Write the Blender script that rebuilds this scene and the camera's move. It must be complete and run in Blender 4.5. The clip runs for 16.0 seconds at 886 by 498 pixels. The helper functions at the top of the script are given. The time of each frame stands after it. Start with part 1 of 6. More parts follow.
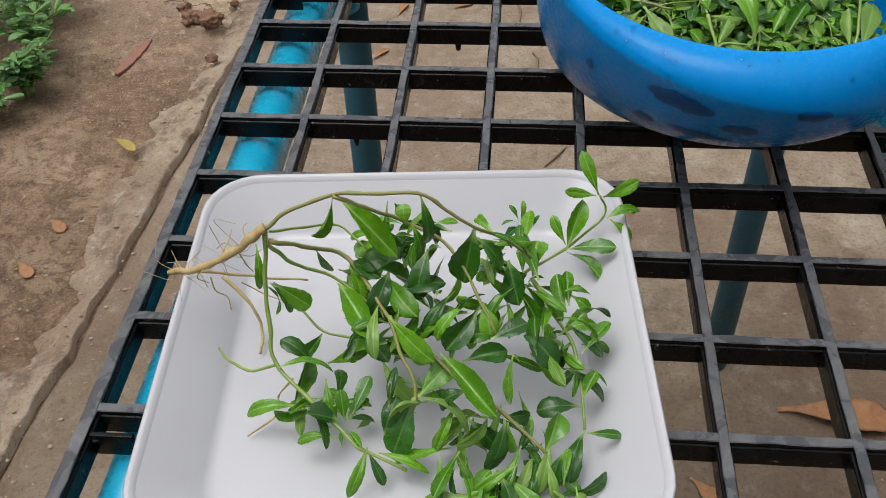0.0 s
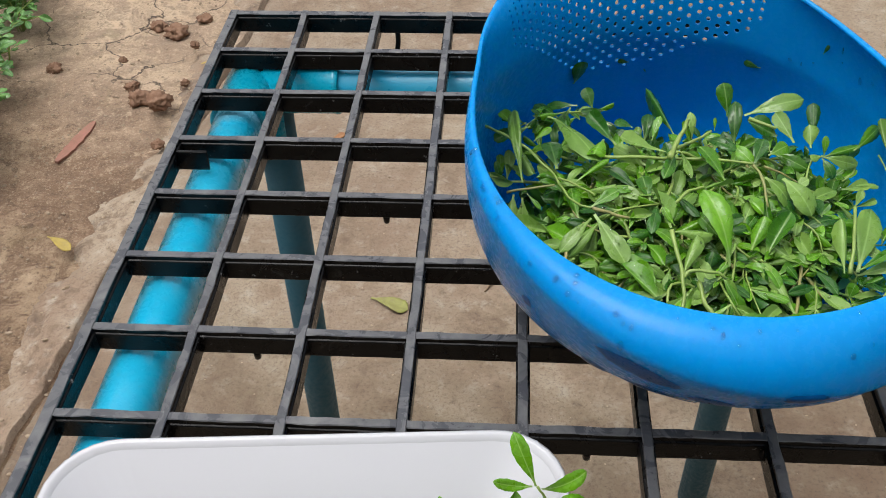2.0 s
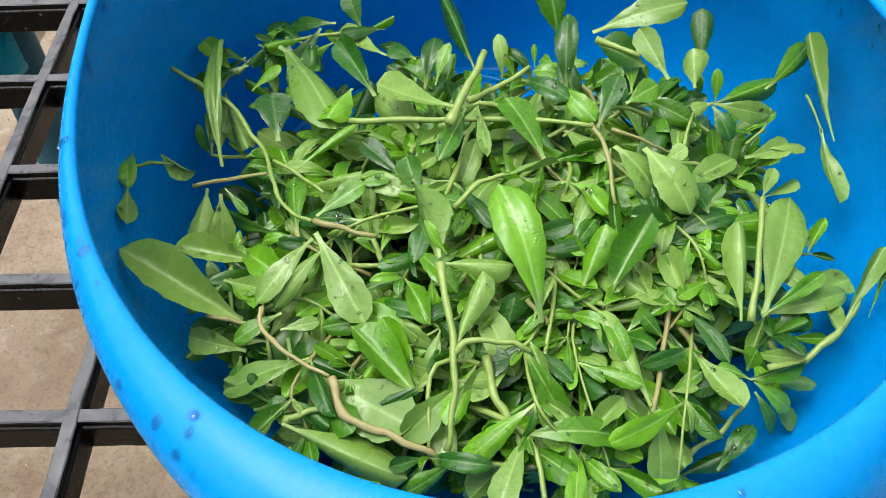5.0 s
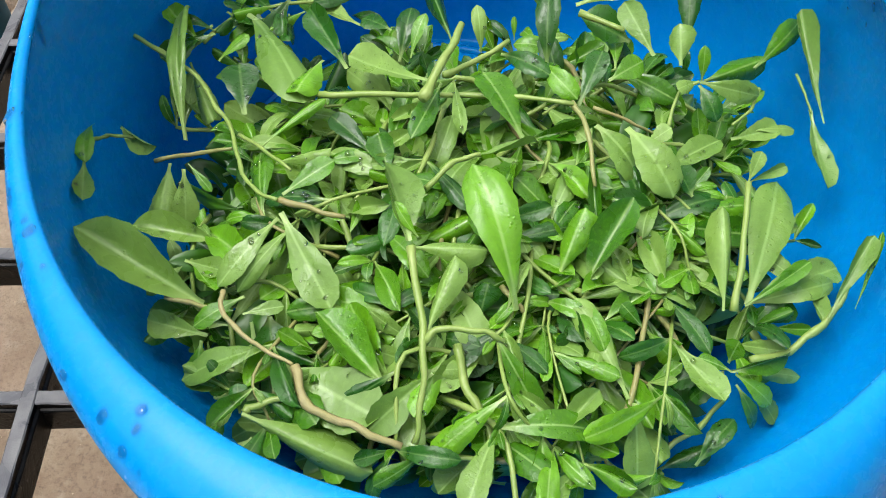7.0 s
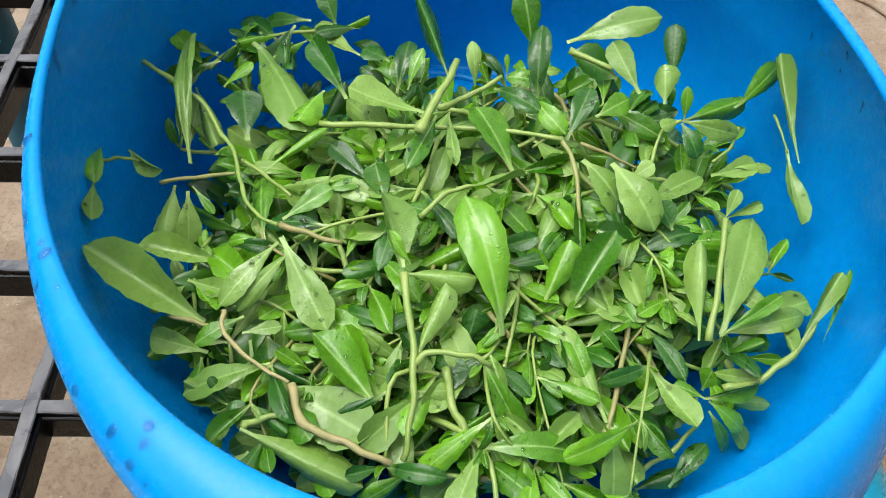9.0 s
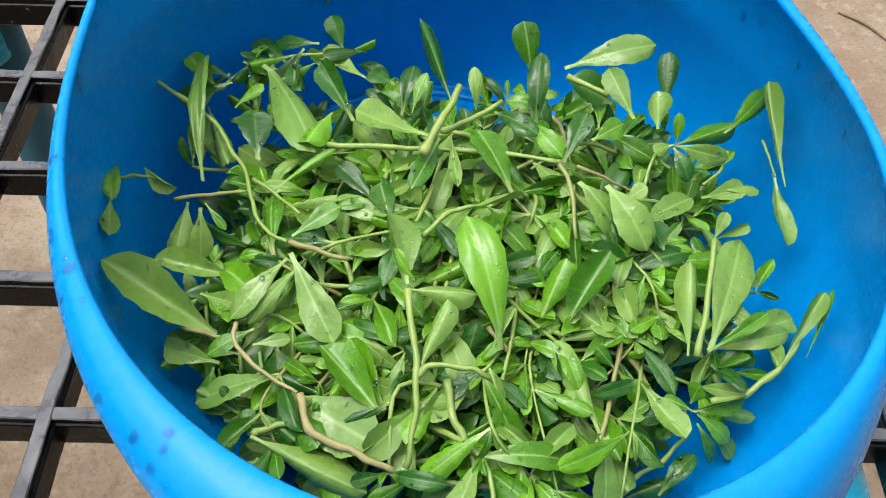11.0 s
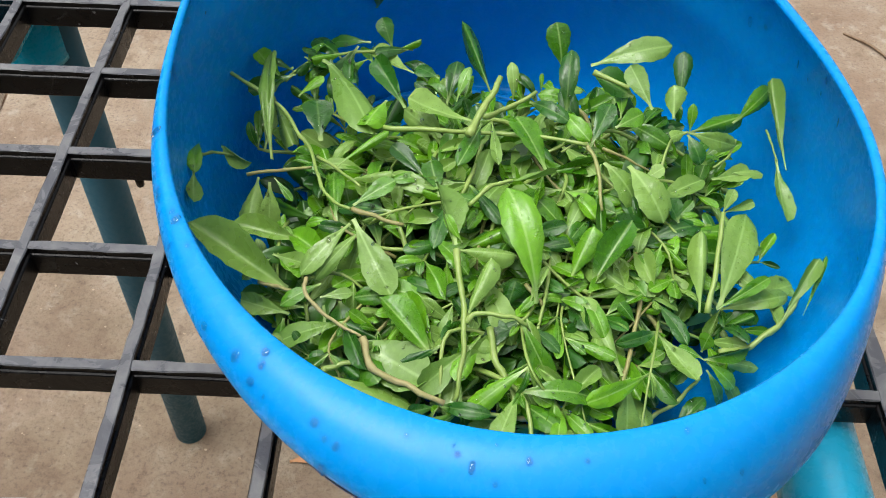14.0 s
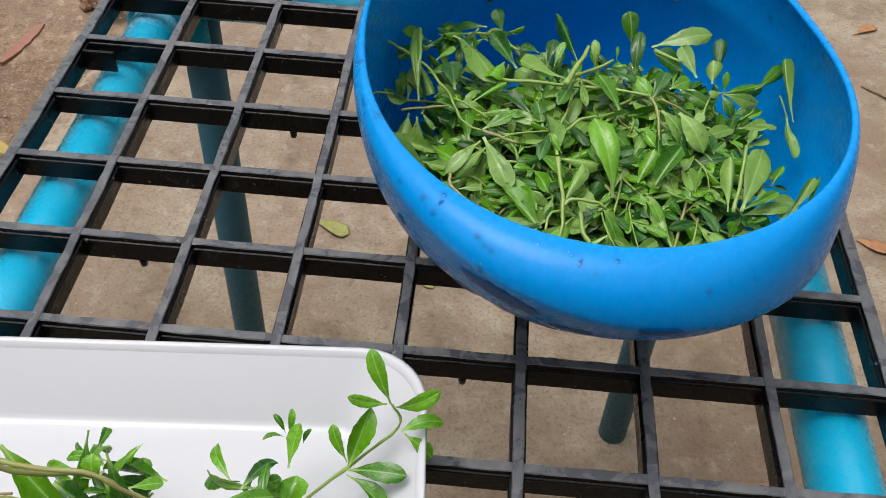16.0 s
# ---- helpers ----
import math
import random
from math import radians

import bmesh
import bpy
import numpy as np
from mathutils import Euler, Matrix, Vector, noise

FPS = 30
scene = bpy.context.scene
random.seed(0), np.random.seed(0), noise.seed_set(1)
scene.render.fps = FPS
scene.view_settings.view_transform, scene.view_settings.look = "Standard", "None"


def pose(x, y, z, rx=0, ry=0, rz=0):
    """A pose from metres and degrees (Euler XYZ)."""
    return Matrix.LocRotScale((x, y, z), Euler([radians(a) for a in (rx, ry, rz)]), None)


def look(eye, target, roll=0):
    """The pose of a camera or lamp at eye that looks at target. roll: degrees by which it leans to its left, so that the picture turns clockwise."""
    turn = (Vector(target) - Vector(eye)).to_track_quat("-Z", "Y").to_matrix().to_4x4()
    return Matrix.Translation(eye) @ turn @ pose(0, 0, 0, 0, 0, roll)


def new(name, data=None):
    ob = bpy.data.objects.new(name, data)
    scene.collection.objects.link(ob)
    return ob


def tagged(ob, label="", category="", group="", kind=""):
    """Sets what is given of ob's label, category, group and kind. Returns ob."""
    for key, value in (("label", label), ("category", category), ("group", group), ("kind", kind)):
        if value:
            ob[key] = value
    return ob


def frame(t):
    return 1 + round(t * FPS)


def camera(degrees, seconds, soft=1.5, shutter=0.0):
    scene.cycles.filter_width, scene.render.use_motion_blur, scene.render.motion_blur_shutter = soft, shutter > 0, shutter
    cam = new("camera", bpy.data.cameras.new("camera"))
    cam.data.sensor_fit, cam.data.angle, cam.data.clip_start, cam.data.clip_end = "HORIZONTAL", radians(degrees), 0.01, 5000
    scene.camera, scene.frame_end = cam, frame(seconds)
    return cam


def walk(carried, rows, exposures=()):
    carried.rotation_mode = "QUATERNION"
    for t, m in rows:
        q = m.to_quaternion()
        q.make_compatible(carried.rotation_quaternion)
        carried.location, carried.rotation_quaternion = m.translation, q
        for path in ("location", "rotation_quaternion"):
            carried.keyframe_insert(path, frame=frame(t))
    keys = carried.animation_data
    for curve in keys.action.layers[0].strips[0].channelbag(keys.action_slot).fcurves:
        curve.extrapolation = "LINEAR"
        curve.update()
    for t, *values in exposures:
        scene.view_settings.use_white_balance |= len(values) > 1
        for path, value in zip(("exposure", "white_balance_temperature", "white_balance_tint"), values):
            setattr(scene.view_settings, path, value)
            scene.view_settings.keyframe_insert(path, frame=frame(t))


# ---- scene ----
cam = camera(50.00, 16.0, soft=0.85)
METRES, EYE, TILT, LEAN, TURN = 8.0, 1.5, 0.0, 0.0, 0.0
PATH = [
    (0, (0.16948, -0.66997, 0.81609), (0.01026, 0.76616, -0.56673), -2.41),
    (0.5, (0.16895, -0.64126, 0.81473), (0.01112, 0.80495, -0.55769), -2.42),
    (1, (0.16667, -0.61697, 0.81331), (0.00834, 0.84217, -0.54531), -2.30),
    (1.5, (0.16651, -0.59294, 0.82179), (0.01277, 0.88186, -0.52035), -2.16),
    (2, (0.18935, -0.54195, 0.82362), (0.06693, 0.94454, -0.50881), -1.76),
    (2.5, (0.21558, -0.48035, 0.81535), (0.12632, 1.00140, -0.52496), -1.70),
    (3, (0.23050, -0.43556, 0.78894), (0.17401, 1.02646, -0.57463), -1.64),
    (3.5, (0.23896, -0.41714, 0.77306), (0.18981, 1.00876, -0.62851), -1.97),
    (4, (0.24850, -0.40393, 0.76265), (0.19069, 0.96465, -0.69462), -2.82),
    (4.5, (0.25610, -0.39591, 0.75210), (0.20167, 0.92776, -0.74622), -2.97),
    (5, (0.26255, -0.38788, 0.74109), (0.21185, 0.90681, -0.78246), -2.87),
    (7.5, (0.26538, -0.37915, 0.73517), (0.25141, 0.86531, -0.83044), -0.52),
    (8, (0.26373, -0.38077, 0.74155), (0.25387, 0.87065, -0.81852), 0.05),
    (8.5, (0.26372, -0.38153, 0.74392), (0.26000, 0.87292, -0.81375), 0.63),
    (9, (0.26521, -0.38285, 0.74650), (0.26469, 0.87727, -0.80659), 0.95),
    (9.5, (0.26622, -0.38419, 0.74815), (0.26283, 0.88398, -0.79836), 0.99),
    (10, (0.26491, -0.38544, 0.75211), (0.26758, 0.88487, -0.79266), 1.34),
    (12.5, (0.26266, -0.39884, 0.76344), (0.26576, 0.89471, -0.76192), 2.05),
    (13, (0.25970, -0.40535, 0.76912), (0.26149, 0.89349, -0.75174), 2.13),
    (13.5, (0.25650, -0.41321, 0.77039), (0.25610, 0.88961, -0.74706), 2.20),
    (14, (0.25381, -0.42187, 0.77286), (0.24590, 0.88604, -0.74018), 2.05),
    (14.5, (0.25004, -0.43361, 0.77716), (0.23723, 0.87324, -0.73677), 2.01),
    (15, (0.24751, -0.45295, 0.78409), (0.23055, 0.87024, -0.71553), 2.17),
    (15.5, (0.23682, -0.49149, 0.79880), (0.21165, 0.86129, -0.67407), 2.78),
    (16, (0.22547, -0.53875, 0.81527), (0.16895, 0.85436, -0.61863), 3.28),
]
EXPOSURE = [(0, -0.26), (1, -0.20), (1.5, -0.10), (2, 0.10), (2.5, 0.31), (3, 0.45), (3.5, 0.56), (5, 0.57), (10, 0.57), (12.5, 0.53), (14.5, 0.42), (15.5, 0.25), (16, 0.06)]
walk(cam, [(t, look(eye, target, roll)) for t, eye, target, roll in PATH], EXPOSURE)

# ---- light ----
world = bpy.data.worlds.new("sky")
scene.world = world
world.use_nodes = True
_n, _l = world.node_tree.nodes, world.node_tree.links
sky = _n.new("ShaderNodeTexSky")
sky.sky_type, sky.sun_disc = "NISHITA", False
sky.sun_elevation, sky.sun_rotation = radians(74), radians(-94)
sky.dust_density, sky.air_density = 4.0, 1.0
grey = _n.new("ShaderNodeHueSaturation")
grey.inputs["Saturation"].default_value = 0.14
_l.new(sky.outputs[0], grey.inputs["Color"])
_l.new(grey.outputs[0], _n["Background"].inputs["Color"])
_n["Background"].inputs["Strength"].default_value = 0.22
sun = new("sun", bpy.data.lights.new("sun", "SUN"))
sun.data.energy, sun.data.angle, sun.data.color = 1.2, radians(35), (1.0, 0.97, 0.92)
sun.matrix_world = look((-0.27, -0.02, 0.95), (0, 0, 0))

# ---- materials ----
def mat(name, rough=0.5, metal=0.0):
    m = bpy.data.materials.new(name)
    m.use_nodes = True
    b = m.node_tree.nodes["Principled BSDF"]
    b.inputs["Roughness"].default_value, b.inputs["Metallic"].default_value = rough, metal
    return m, m.node_tree.nodes, m.node_tree.links, b


def noise_tex(n, l, scale, detail=4, rough=0.55, vec=None, dist=0.0):
    t = n.new("ShaderNodeTexNoise")
    t.inputs["Scale"].default_value, t.inputs["Detail"].default_value = scale, detail
    t.inputs["Roughness"].default_value, t.inputs["Distortion"].default_value = rough, dist
    if vec:
        l.new(vec, t.inputs["Vector"])
    return t.outputs["Fac"]


def ramp(n, l, fac, *stops):
    r = n.new("ShaderNodeValToRGB")
    e = r.color_ramp.elements
    while len(e) < len(stops):
        e.new(0.5)
    for s, (p, c) in zip(e, stops):
        s.position = p
        s.color = (*c, 1) if len(c) == 3 else c
    l.new(fac, r.inputs["Fac"])
    return r.outputs["Color"]


def grey_ramp(n, l, fac, a, b, va=0.0, vb=1.0):
    return ramp(n, l, fac, (a, (va,) * 3), (b, (vb,) * 3))


def mix(n, l, fac, a, b, mode="MIX"):
    x = n.new("ShaderNodeMix")
    x.data_type, x.blend_type = "RGBA", mode
    for i, v in ((0, fac), (6, a), (7, b)):
        if isinstance(v, (int, float)):
            x.inputs[i].default_value = v
        elif isinstance(v, tuple):
            x.inputs[i].default_value = (*v, 1)
        else:
            l.new(v, x.inputs[i])
    return x.outputs[2]


def bump(n, l, b, height, strength=0.3, dist=0.001, chain=None):
    k = n.new("ShaderNodeBump")
    k.inputs["Strength"].default_value, k.inputs["Distance"].default_value = strength, dist
    l.new(height, k.inputs["Height"])
    if chain:
        l.new(chain, k.inputs["Normal"])
    l.new(k.outputs[0], b.inputs["Normal"])
    return k.outputs[0]


def coords(n, what="Object"):
    return n.new("ShaderNodeTexCoord").outputs[what]


def rand(n):
    return n.new("ShaderNodeObjectInfo").outputs["Random"]


def concrete(name="worn_concrete", soil_mix=0.0, gain=1.0):
    m, n, l, b = mat(name, 0.8)
    v = coords(n)
    big = noise_tex(n, l, 3.0, 6, 0.62, v, 0.3)
    mid = noise_tex(n, l, 14, 8, 0.7, v, 0.25)
    blot = noise_tex(n, l, 45, 5, 0.6, v, 0.15)
    fine = noise_tex(n, l, 240, 5, 0.75, v)
    c = ramp(n, l, mid, (0.30, (0.148, 0.096, 0.058)), (0.45, (0.266, 0.195, 0.126)), (0.60, (0.327, 0.256, 0.176)), (0.75, (0.397, 0.344, 0.254)))
    c = mix(n, l, grey_ramp(n, l, big, 0.42, 0.60, 0.0, 0.7), c, (0.194, 0.119, 0.071))
    c = mix(n, l, grey_ramp(n, l, blot, 0.55, 0.70, 0.0, 0.55), c, (0.390, 0.335, 0.254))
    c = mix(n, l, grey_ramp(n, l, blot, 0.30, 0.42, 0.6, 0.0), c, (0.133, 0.084, 0.049))
    c = mix(n, l, grey_ramp(n, l, fine, 0.34, 0.50, 0.6, 0.0), c, (0.102, 0.064, 0.041))
    if soil_mix:
        c = mix(n, l, grey_ramp(n, l, mid, 0.50 - soil_mix, 0.62 - soil_mix, 0.85, 0.0), c, (0.093, 0.060, 0.037))
    if gain == 1.0:      # darker towards low y, the near side, with an uneven edge
        sep = n.new("ShaderNodeSeparateXYZ")
        l.new(v, sep.inputs[0])
        wet = n.new("ShaderNodeMath")
        wet.operation = "MULTIPLY_ADD"
        wet.inputs[1].default_value = 0.9
        l.new(noise_tex(n, l, 4.5, 5, 0.6, v, 0.8), wet.inputs[0])
        l.new(sep.outputs[1], wet.inputs[2])
        darker = grey_ramp(n, l, wet.outputs[0], 0.50, 0.72, 0.75, 0.0)
        c = mix(n, l, 1.0, c, (1.10, 1.10, 1.08), "MULTIPLY")
        c = mix(n, l, darker, c, mix(n, l, 1.0, c, (0.60, 0.57, 0.51), "MULTIPLY"))
    c = mix(n, l, 1.0, c, (gain * 0.96, gain, gain * 1.10), "MULTIPLY")
    l.new(c, b.inputs["Base Color"])
    l.new(grey_ramp(n, l, big, 0.3, 0.7, 0.9, 0.55), b.inputs["Roughness"])
    k = bump(n, l, b, mid, 0.7, 0.008)
    k = bump(n, l, b, blot, 0.5, 0.003, k)
    bump(n, l, b, fine, 0.8, 0.0018, k)
    return m


def soil():
    m, n, l, b = mat("damp_soil", 0.85)
    v = coords(n)
    big = noise_tex(n, l, 3.2, 6, 0.62, v, 0.7)
    mid = noise_tex(n, l, 19, 9, 0.74, v, 0.6)
    blot = noise_tex(n, l, 60, 6, 0.7, v, 0.4)
    fine = noise_tex(n, l, 260, 5, 0.8, v)
    c = ramp(n, l, big, (0.36, (0.223, 0.132, 0.077)), (0.46, (0.393, 0.241, 0.139)), (0.56, (0.581, 0.390, 0.229)), (0.70, (0.785, 0.561, 0.347)))
    c = mix(n, l, grey_ramp(n, l, mid, 0.47, 0.57, 0.0, 0.8), c, (0.289, 0.164, 0.090))
    c = mix(n, l, grey_ramp(n, l, mid, 0.58, 0.70, 0.0, 0.7), c, (0.768, 0.545, 0.333))
    c = mix(n, l, grey_ramp(n, l, blot, 0.56, 0.66, 0.0, 0.6), c, (0.717, 0.497, 0.305))
    c = mix(n, l, grey_ramp(n, l, blot, 0.36, 0.46, 0.8, 0.0), c, (0.188, 0.108, 0.062))
    c = mix(n, l, grey_ramp(n, l, fine, 0.55, 0.66, 0.0, 0.6), c, (0.794, 0.591, 0.375))
    c = mix(n, l, grey_ramp(n, l, fine, 0.36, 0.46, 0.6, 0.0), c, (0.137, 0.078, 0.047))
    moss = noise_tex(n, l, 9, 4, 0.6, v, 1.0)
    c = mix(n, l, grey_ramp(n, l, moss, 0.60, 0.72, 0.0, 0.35), c, (0.223, 0.186, 0.069))
    rust = noise_tex(n, l, 6.5, 5, 0.7, v, 1.4)
    c = mix(n, l, grey_ramp(n, l, rust, 0.64, 0.72, 0.0, 0.55), c, (0.513, 0.186, 0.104))
    sep = n.new("ShaderNodeSeparateXYZ")      # dry clay further off, damp soil nearer the stand
    l.new(v, sep.inputs[0])
    wet = n.new("ShaderNodeMath")
    wet.operation = "MULTIPLY_ADD"
    wet.inputs[1].default_value = 0.4
    l.new(noise_tex(n, l, 5, 5, 0.65, v, 0.9), wet.inputs[0])
    half = n.new("ShaderNodeMath")
    half.operation = "MULTIPLY"
    half.inputs[1].default_value = 0.5
    l.new(sep.outputs[1], half.inputs[0])
    l.new(half.outputs[0], wet.inputs[2])
    crack = n.new("ShaderNodeTexVoronoi")
    crack.feature = "DISTANCE_TO_EDGE"
    crack.inputs["Scale"].default_value = 6
    wv = n.new("ShaderNodeVectorMath")
    wv.operation = "MULTIPLY_ADD"
    nz = n.new("ShaderNodeTexNoise")
    nz.inputs["Scale"].default_value, nz.inputs["Detail"].default_value = 12, 5
    l.new(v, nz.inputs["Vector"])
    l.new(nz.outputs["Color"], wv.inputs[0])
    wv.inputs[1].default_value = (0.14, 0.14, 0.14)
    l.new(v, wv.inputs[2])
    l.new(wv.outputs[0], crack.inputs["Vector"])
    line = grey_ramp(n, l, crack.outputs["Distance"], 0.003, 0.014, 0.8, 0.0)
    few = mix(n, l, 1.0, grey_ramp(n, l, wet.outputs[0], 0.50, 0.58, 0.0, 1.0), grey_ramp(n, l, big, 0.44, 0.54, 0.0, 1.0), "MULTIPLY")
    both = mix(n, l, 1.0, line, few, "MULTIPLY")
    c = mix(n, l, both, c, (0.045, 0.026, 0.017))
    c = mix(n, l, grey_ramp(n, l, wet.outputs[0], 0.48, 0.62, 0.0, 0.22), c, (0.75, 0.56, 0.38))
    c = mix(n, l, both, c, (0.06, 0.035, 0.022))
    c = mix(n, l, 1.0, c, (1.0, 1.08, 1.22), "MULTIPLY")
    c = mix(n, l, grey_ramp(n, l, wet.outputs[0], 0.34, 0.52, 0.85, 0.0), c, mix(n, l, 1.0, c, (0.55, 0.50, 0.46), "MULTIPLY"))
    l.new(c, b.inputs["Base Color"])
    k = bump(n, l, b, mid, 1.0, 0.016)
    k = bump(n, l, b, blot, 0.8, 0.006, k)
    bump(n, l, b, fine, 0.9, 0.0025, k)
    return m


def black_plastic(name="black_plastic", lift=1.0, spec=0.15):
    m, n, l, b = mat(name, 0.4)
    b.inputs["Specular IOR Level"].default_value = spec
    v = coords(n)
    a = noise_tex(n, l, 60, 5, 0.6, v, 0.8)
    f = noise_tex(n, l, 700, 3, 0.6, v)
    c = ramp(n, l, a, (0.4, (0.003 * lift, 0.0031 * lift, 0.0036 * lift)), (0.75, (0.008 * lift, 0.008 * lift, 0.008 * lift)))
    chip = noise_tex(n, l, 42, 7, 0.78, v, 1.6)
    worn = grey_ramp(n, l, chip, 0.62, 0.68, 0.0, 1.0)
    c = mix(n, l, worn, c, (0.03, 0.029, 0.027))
    # random pale flecks: chips, together with painted wet glints
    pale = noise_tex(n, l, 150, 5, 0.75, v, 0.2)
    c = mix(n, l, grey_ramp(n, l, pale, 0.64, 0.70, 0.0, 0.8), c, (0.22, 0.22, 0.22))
    l.new(c, b.inputs["Base Color"])
    l.new(mix(n, l, worn, grey_ramp(n, l, a, 0.35, 0.7, 0.2, 0.42), (0.55, 0.55, 0.55)), b.inputs["Roughness"])
    k = bump(n, l, b, a, 0.25, 0.001)
    k = bump(n, l, b, chip, 0.35, 0.0008, k)
    bump(n, l, b, f, 0.2, 0.0002, k)
    return m


def plastic(name, col, dark, rough=0.3, scale=40, sss=0.0, spec=0.5):
    m, n, l, b = mat(name, rough)
    b.inputs["Specular IOR Level"].default_value = spec
    v = coords(n)
    a = noise_tex(n, l, scale, 4, 0.6, v, 0.3)
    f = noise_tex(n, l, scale * 12, 3, 0.6, v)
    l.new(mix(n, l, grey_ramp(n, l, a, 0.35, 0.75, 0.0, 0.5), col, dark), b.inputs["Base Color"])
    l.new(grey_ramp(n, l, f, 0.3, 0.7, rough * 0.75, rough * 1.3), b.inputs["Roughness"])
    if sss:
        b.inputs["Subsurface Weight"].default_value = sss
        b.inputs["Subsurface Radius"].default_value = (0.05, 0.5, 1.0)
        b.inputs["Subsurface Scale"].default_value = 0.004
    bump(n, l, b, a, 0.1, 0.001)
    return m


def pipe_mat(name, col, other, faded):
    """Glossy pipe, bleached by the sun towards its far end and scuffed in places."""
    m, n, l, b = mat(name, 0.28)
    v = coords(n)
    a = noise_tex(n, l, 14, 4, 0.6, v, 0.3)
    f = noise_tex(n, l, 160, 4, 0.7, v)
    sep = n.new("ShaderNodeSeparateXYZ")
    l.new(v, sep.inputs[0])
    far = n.new("ShaderNodeMath")
    far.operation = "MULTIPLY_ADD"
    far.inputs[1].default_value = 0.12
    l.new(a, far.inputs[0])
    l.new(sep.outputs[1], far.inputs[2])
    c = mix(n, l, grey_ramp(n, l, a, 0.40, 0.75), col, other)
    c = mix(n, l, grey_ramp(n, l, far.outputs[0], -0.055, 0.015, 0.0, 0.65), c, faded)
    c = mix(n, l, grey_ramp(n, l, f, 0.62, 0.75, 0.0, 0.3), c, (0.20, 0.42, 0.50))
    l.new(c, b.inputs["Base Color"])
    l.new(grey_ramp(n, l, f, 0.3, 0.7, 0.2, 0.36), b.inputs["Roughness"])
    bump(n, l, b, a, 0.1, 0.001)
    return m


def leaf_mat(name, dark, light, gloss=0.30, rib_mix=0.46):
    """Leaves are modelled one long and one wide; the texture is laid in their true proportion."""
    m, n, l, b = mat(name, gloss)
    raw = coords(n)
    mp = n.new("ShaderNodeMapping")
    mp.inputs["Scale"].default_value = (0.33, 1.0, 1.0)
    l.new(raw, mp.inputs["Vector"])
    v = mp.outputs[0]
    sep = n.new("ShaderNodeSeparateXYZ")
    l.new(raw, sep.inputs[0])
    ab = n.new("ShaderNodeMath")
    ab.operation = "ABSOLUTE"
    l.new(sep.outputs[0], ab.inputs[0])
    r = rand(n)
    off = n.new("ShaderNodeVectorMath")
    off.operation = "ADD"
    l.new(v, off.inputs[0])
    l.new(r, off.inputs[1])
    a = noise_tex(n, l, 4.5, 5, 0.6, off.outputs[0], 0.3)
    fine = noise_tex(n, l, 26, 4, 0.65, off.outputs[0])
    c = mix(n, l, r, dark, light)
    c = mix(n, l, grey_ramp(n, l, a, 0.38, 0.70, 0.0, 0.42), c, tuple(x * 0.6 for x in dark))
    c = mix(n, l, grey_ramp(n, l, fine, 0.5, 0.68, 0.0, 0.2), c, tuple(min(1, x * 1.25) for x in light))
    rib = grey_ramp(n, l, ab.outputs[0], 0.012, 0.046, rib_mix, 0.0)
    c = mix(n, l, rib, c, (0.34, 0.52, 0.16))
    c = mix(n, l, grey_ramp(n, l, sep.outputs[1], 0.04, 0.24, 0.75, 0.0), c, (0.33, 0.46, 0.14))     # the pale leaf stalk
    l.new(c, b.inputs["Base Color"])
    wet = noise_tex(n, l, 2.6, 3, 0.5, off.outputs[0], 0.8)
    b.inputs["Specular IOR Level"].default_value = 0.46
    bead = n.new("ShaderNodeTexVoronoi")
    bead.inputs["Scale"].default_value = 24
    l.new(off.outputs[0], bead.inputs["Vector"])
    ball = grey_ramp(n, l, bead.outputs["Distance"], 0.10, 0.30, 1.0, 0.0)
    some = grey_ramp(n, l, noise_tex(n, l, 3.4, 2, 0.5, off.outputs[0], 0.5), 0.52, 0.56, 0.0, 1.0)
    bead_at = mix(n, l, 1.0, ball, some, "MULTIPLY")
    rough = grey_ramp(n, l, wet, 0.45, 0.60, gloss * 1.2, gloss * 0.5)
    l.new(mix(n, l, bead_at, rough, (0.06, 0.06, 0.06)), b.inputs["Roughness"])
    vein = n.new("ShaderNodeTexWave")
    vein.inputs["Scale"].default_value = 3.2
    vein.inputs["Distortion"].default_value = 1.5
    vein.bands_direction = "Y"
    slant = n.new("ShaderNodeCombineXYZ")
    lean = n.new("ShaderNodeMath")
    lean.operation = "MULTIPLY_ADD"
    lean.inputs[1].default_value = -0.30
    l.new(ab.outputs[0], lean.inputs[0])
    l.new(sep.outputs[1], lean.inputs[2])
    l.new(lean.outputs[0], slant.inputs[1])
    l.new(slant.outputs[0], vein.inputs["Vector"])
    k = bump(n, l, b, fine, 0.14, 0.0005)
    k = bump(n, l, b, a, 0.25, 0.0014, k)
    k = bump(n, l, b, vein.outputs["Fac"], 0.045, 0.0005, k)
    bump(n, l, b, bead_at, 0.25, 0.0006, k)
    tr = n.new("ShaderNodeBsdfTranslucent")
    l.new(mix(n, l, 0.5, c, (0.18, 0.42, 0.03)), tr.inputs["Color"])
    ms = n.new("ShaderNodeMixShader")
    ms.inputs[0].default_value = 0.13
    l.new(b.outputs[0], ms.inputs[1])
    l.new(tr.outputs[0], ms.inputs[2])
    l.new(ms.outputs[0], n["Material Output"].inputs["Surface"])
    return m


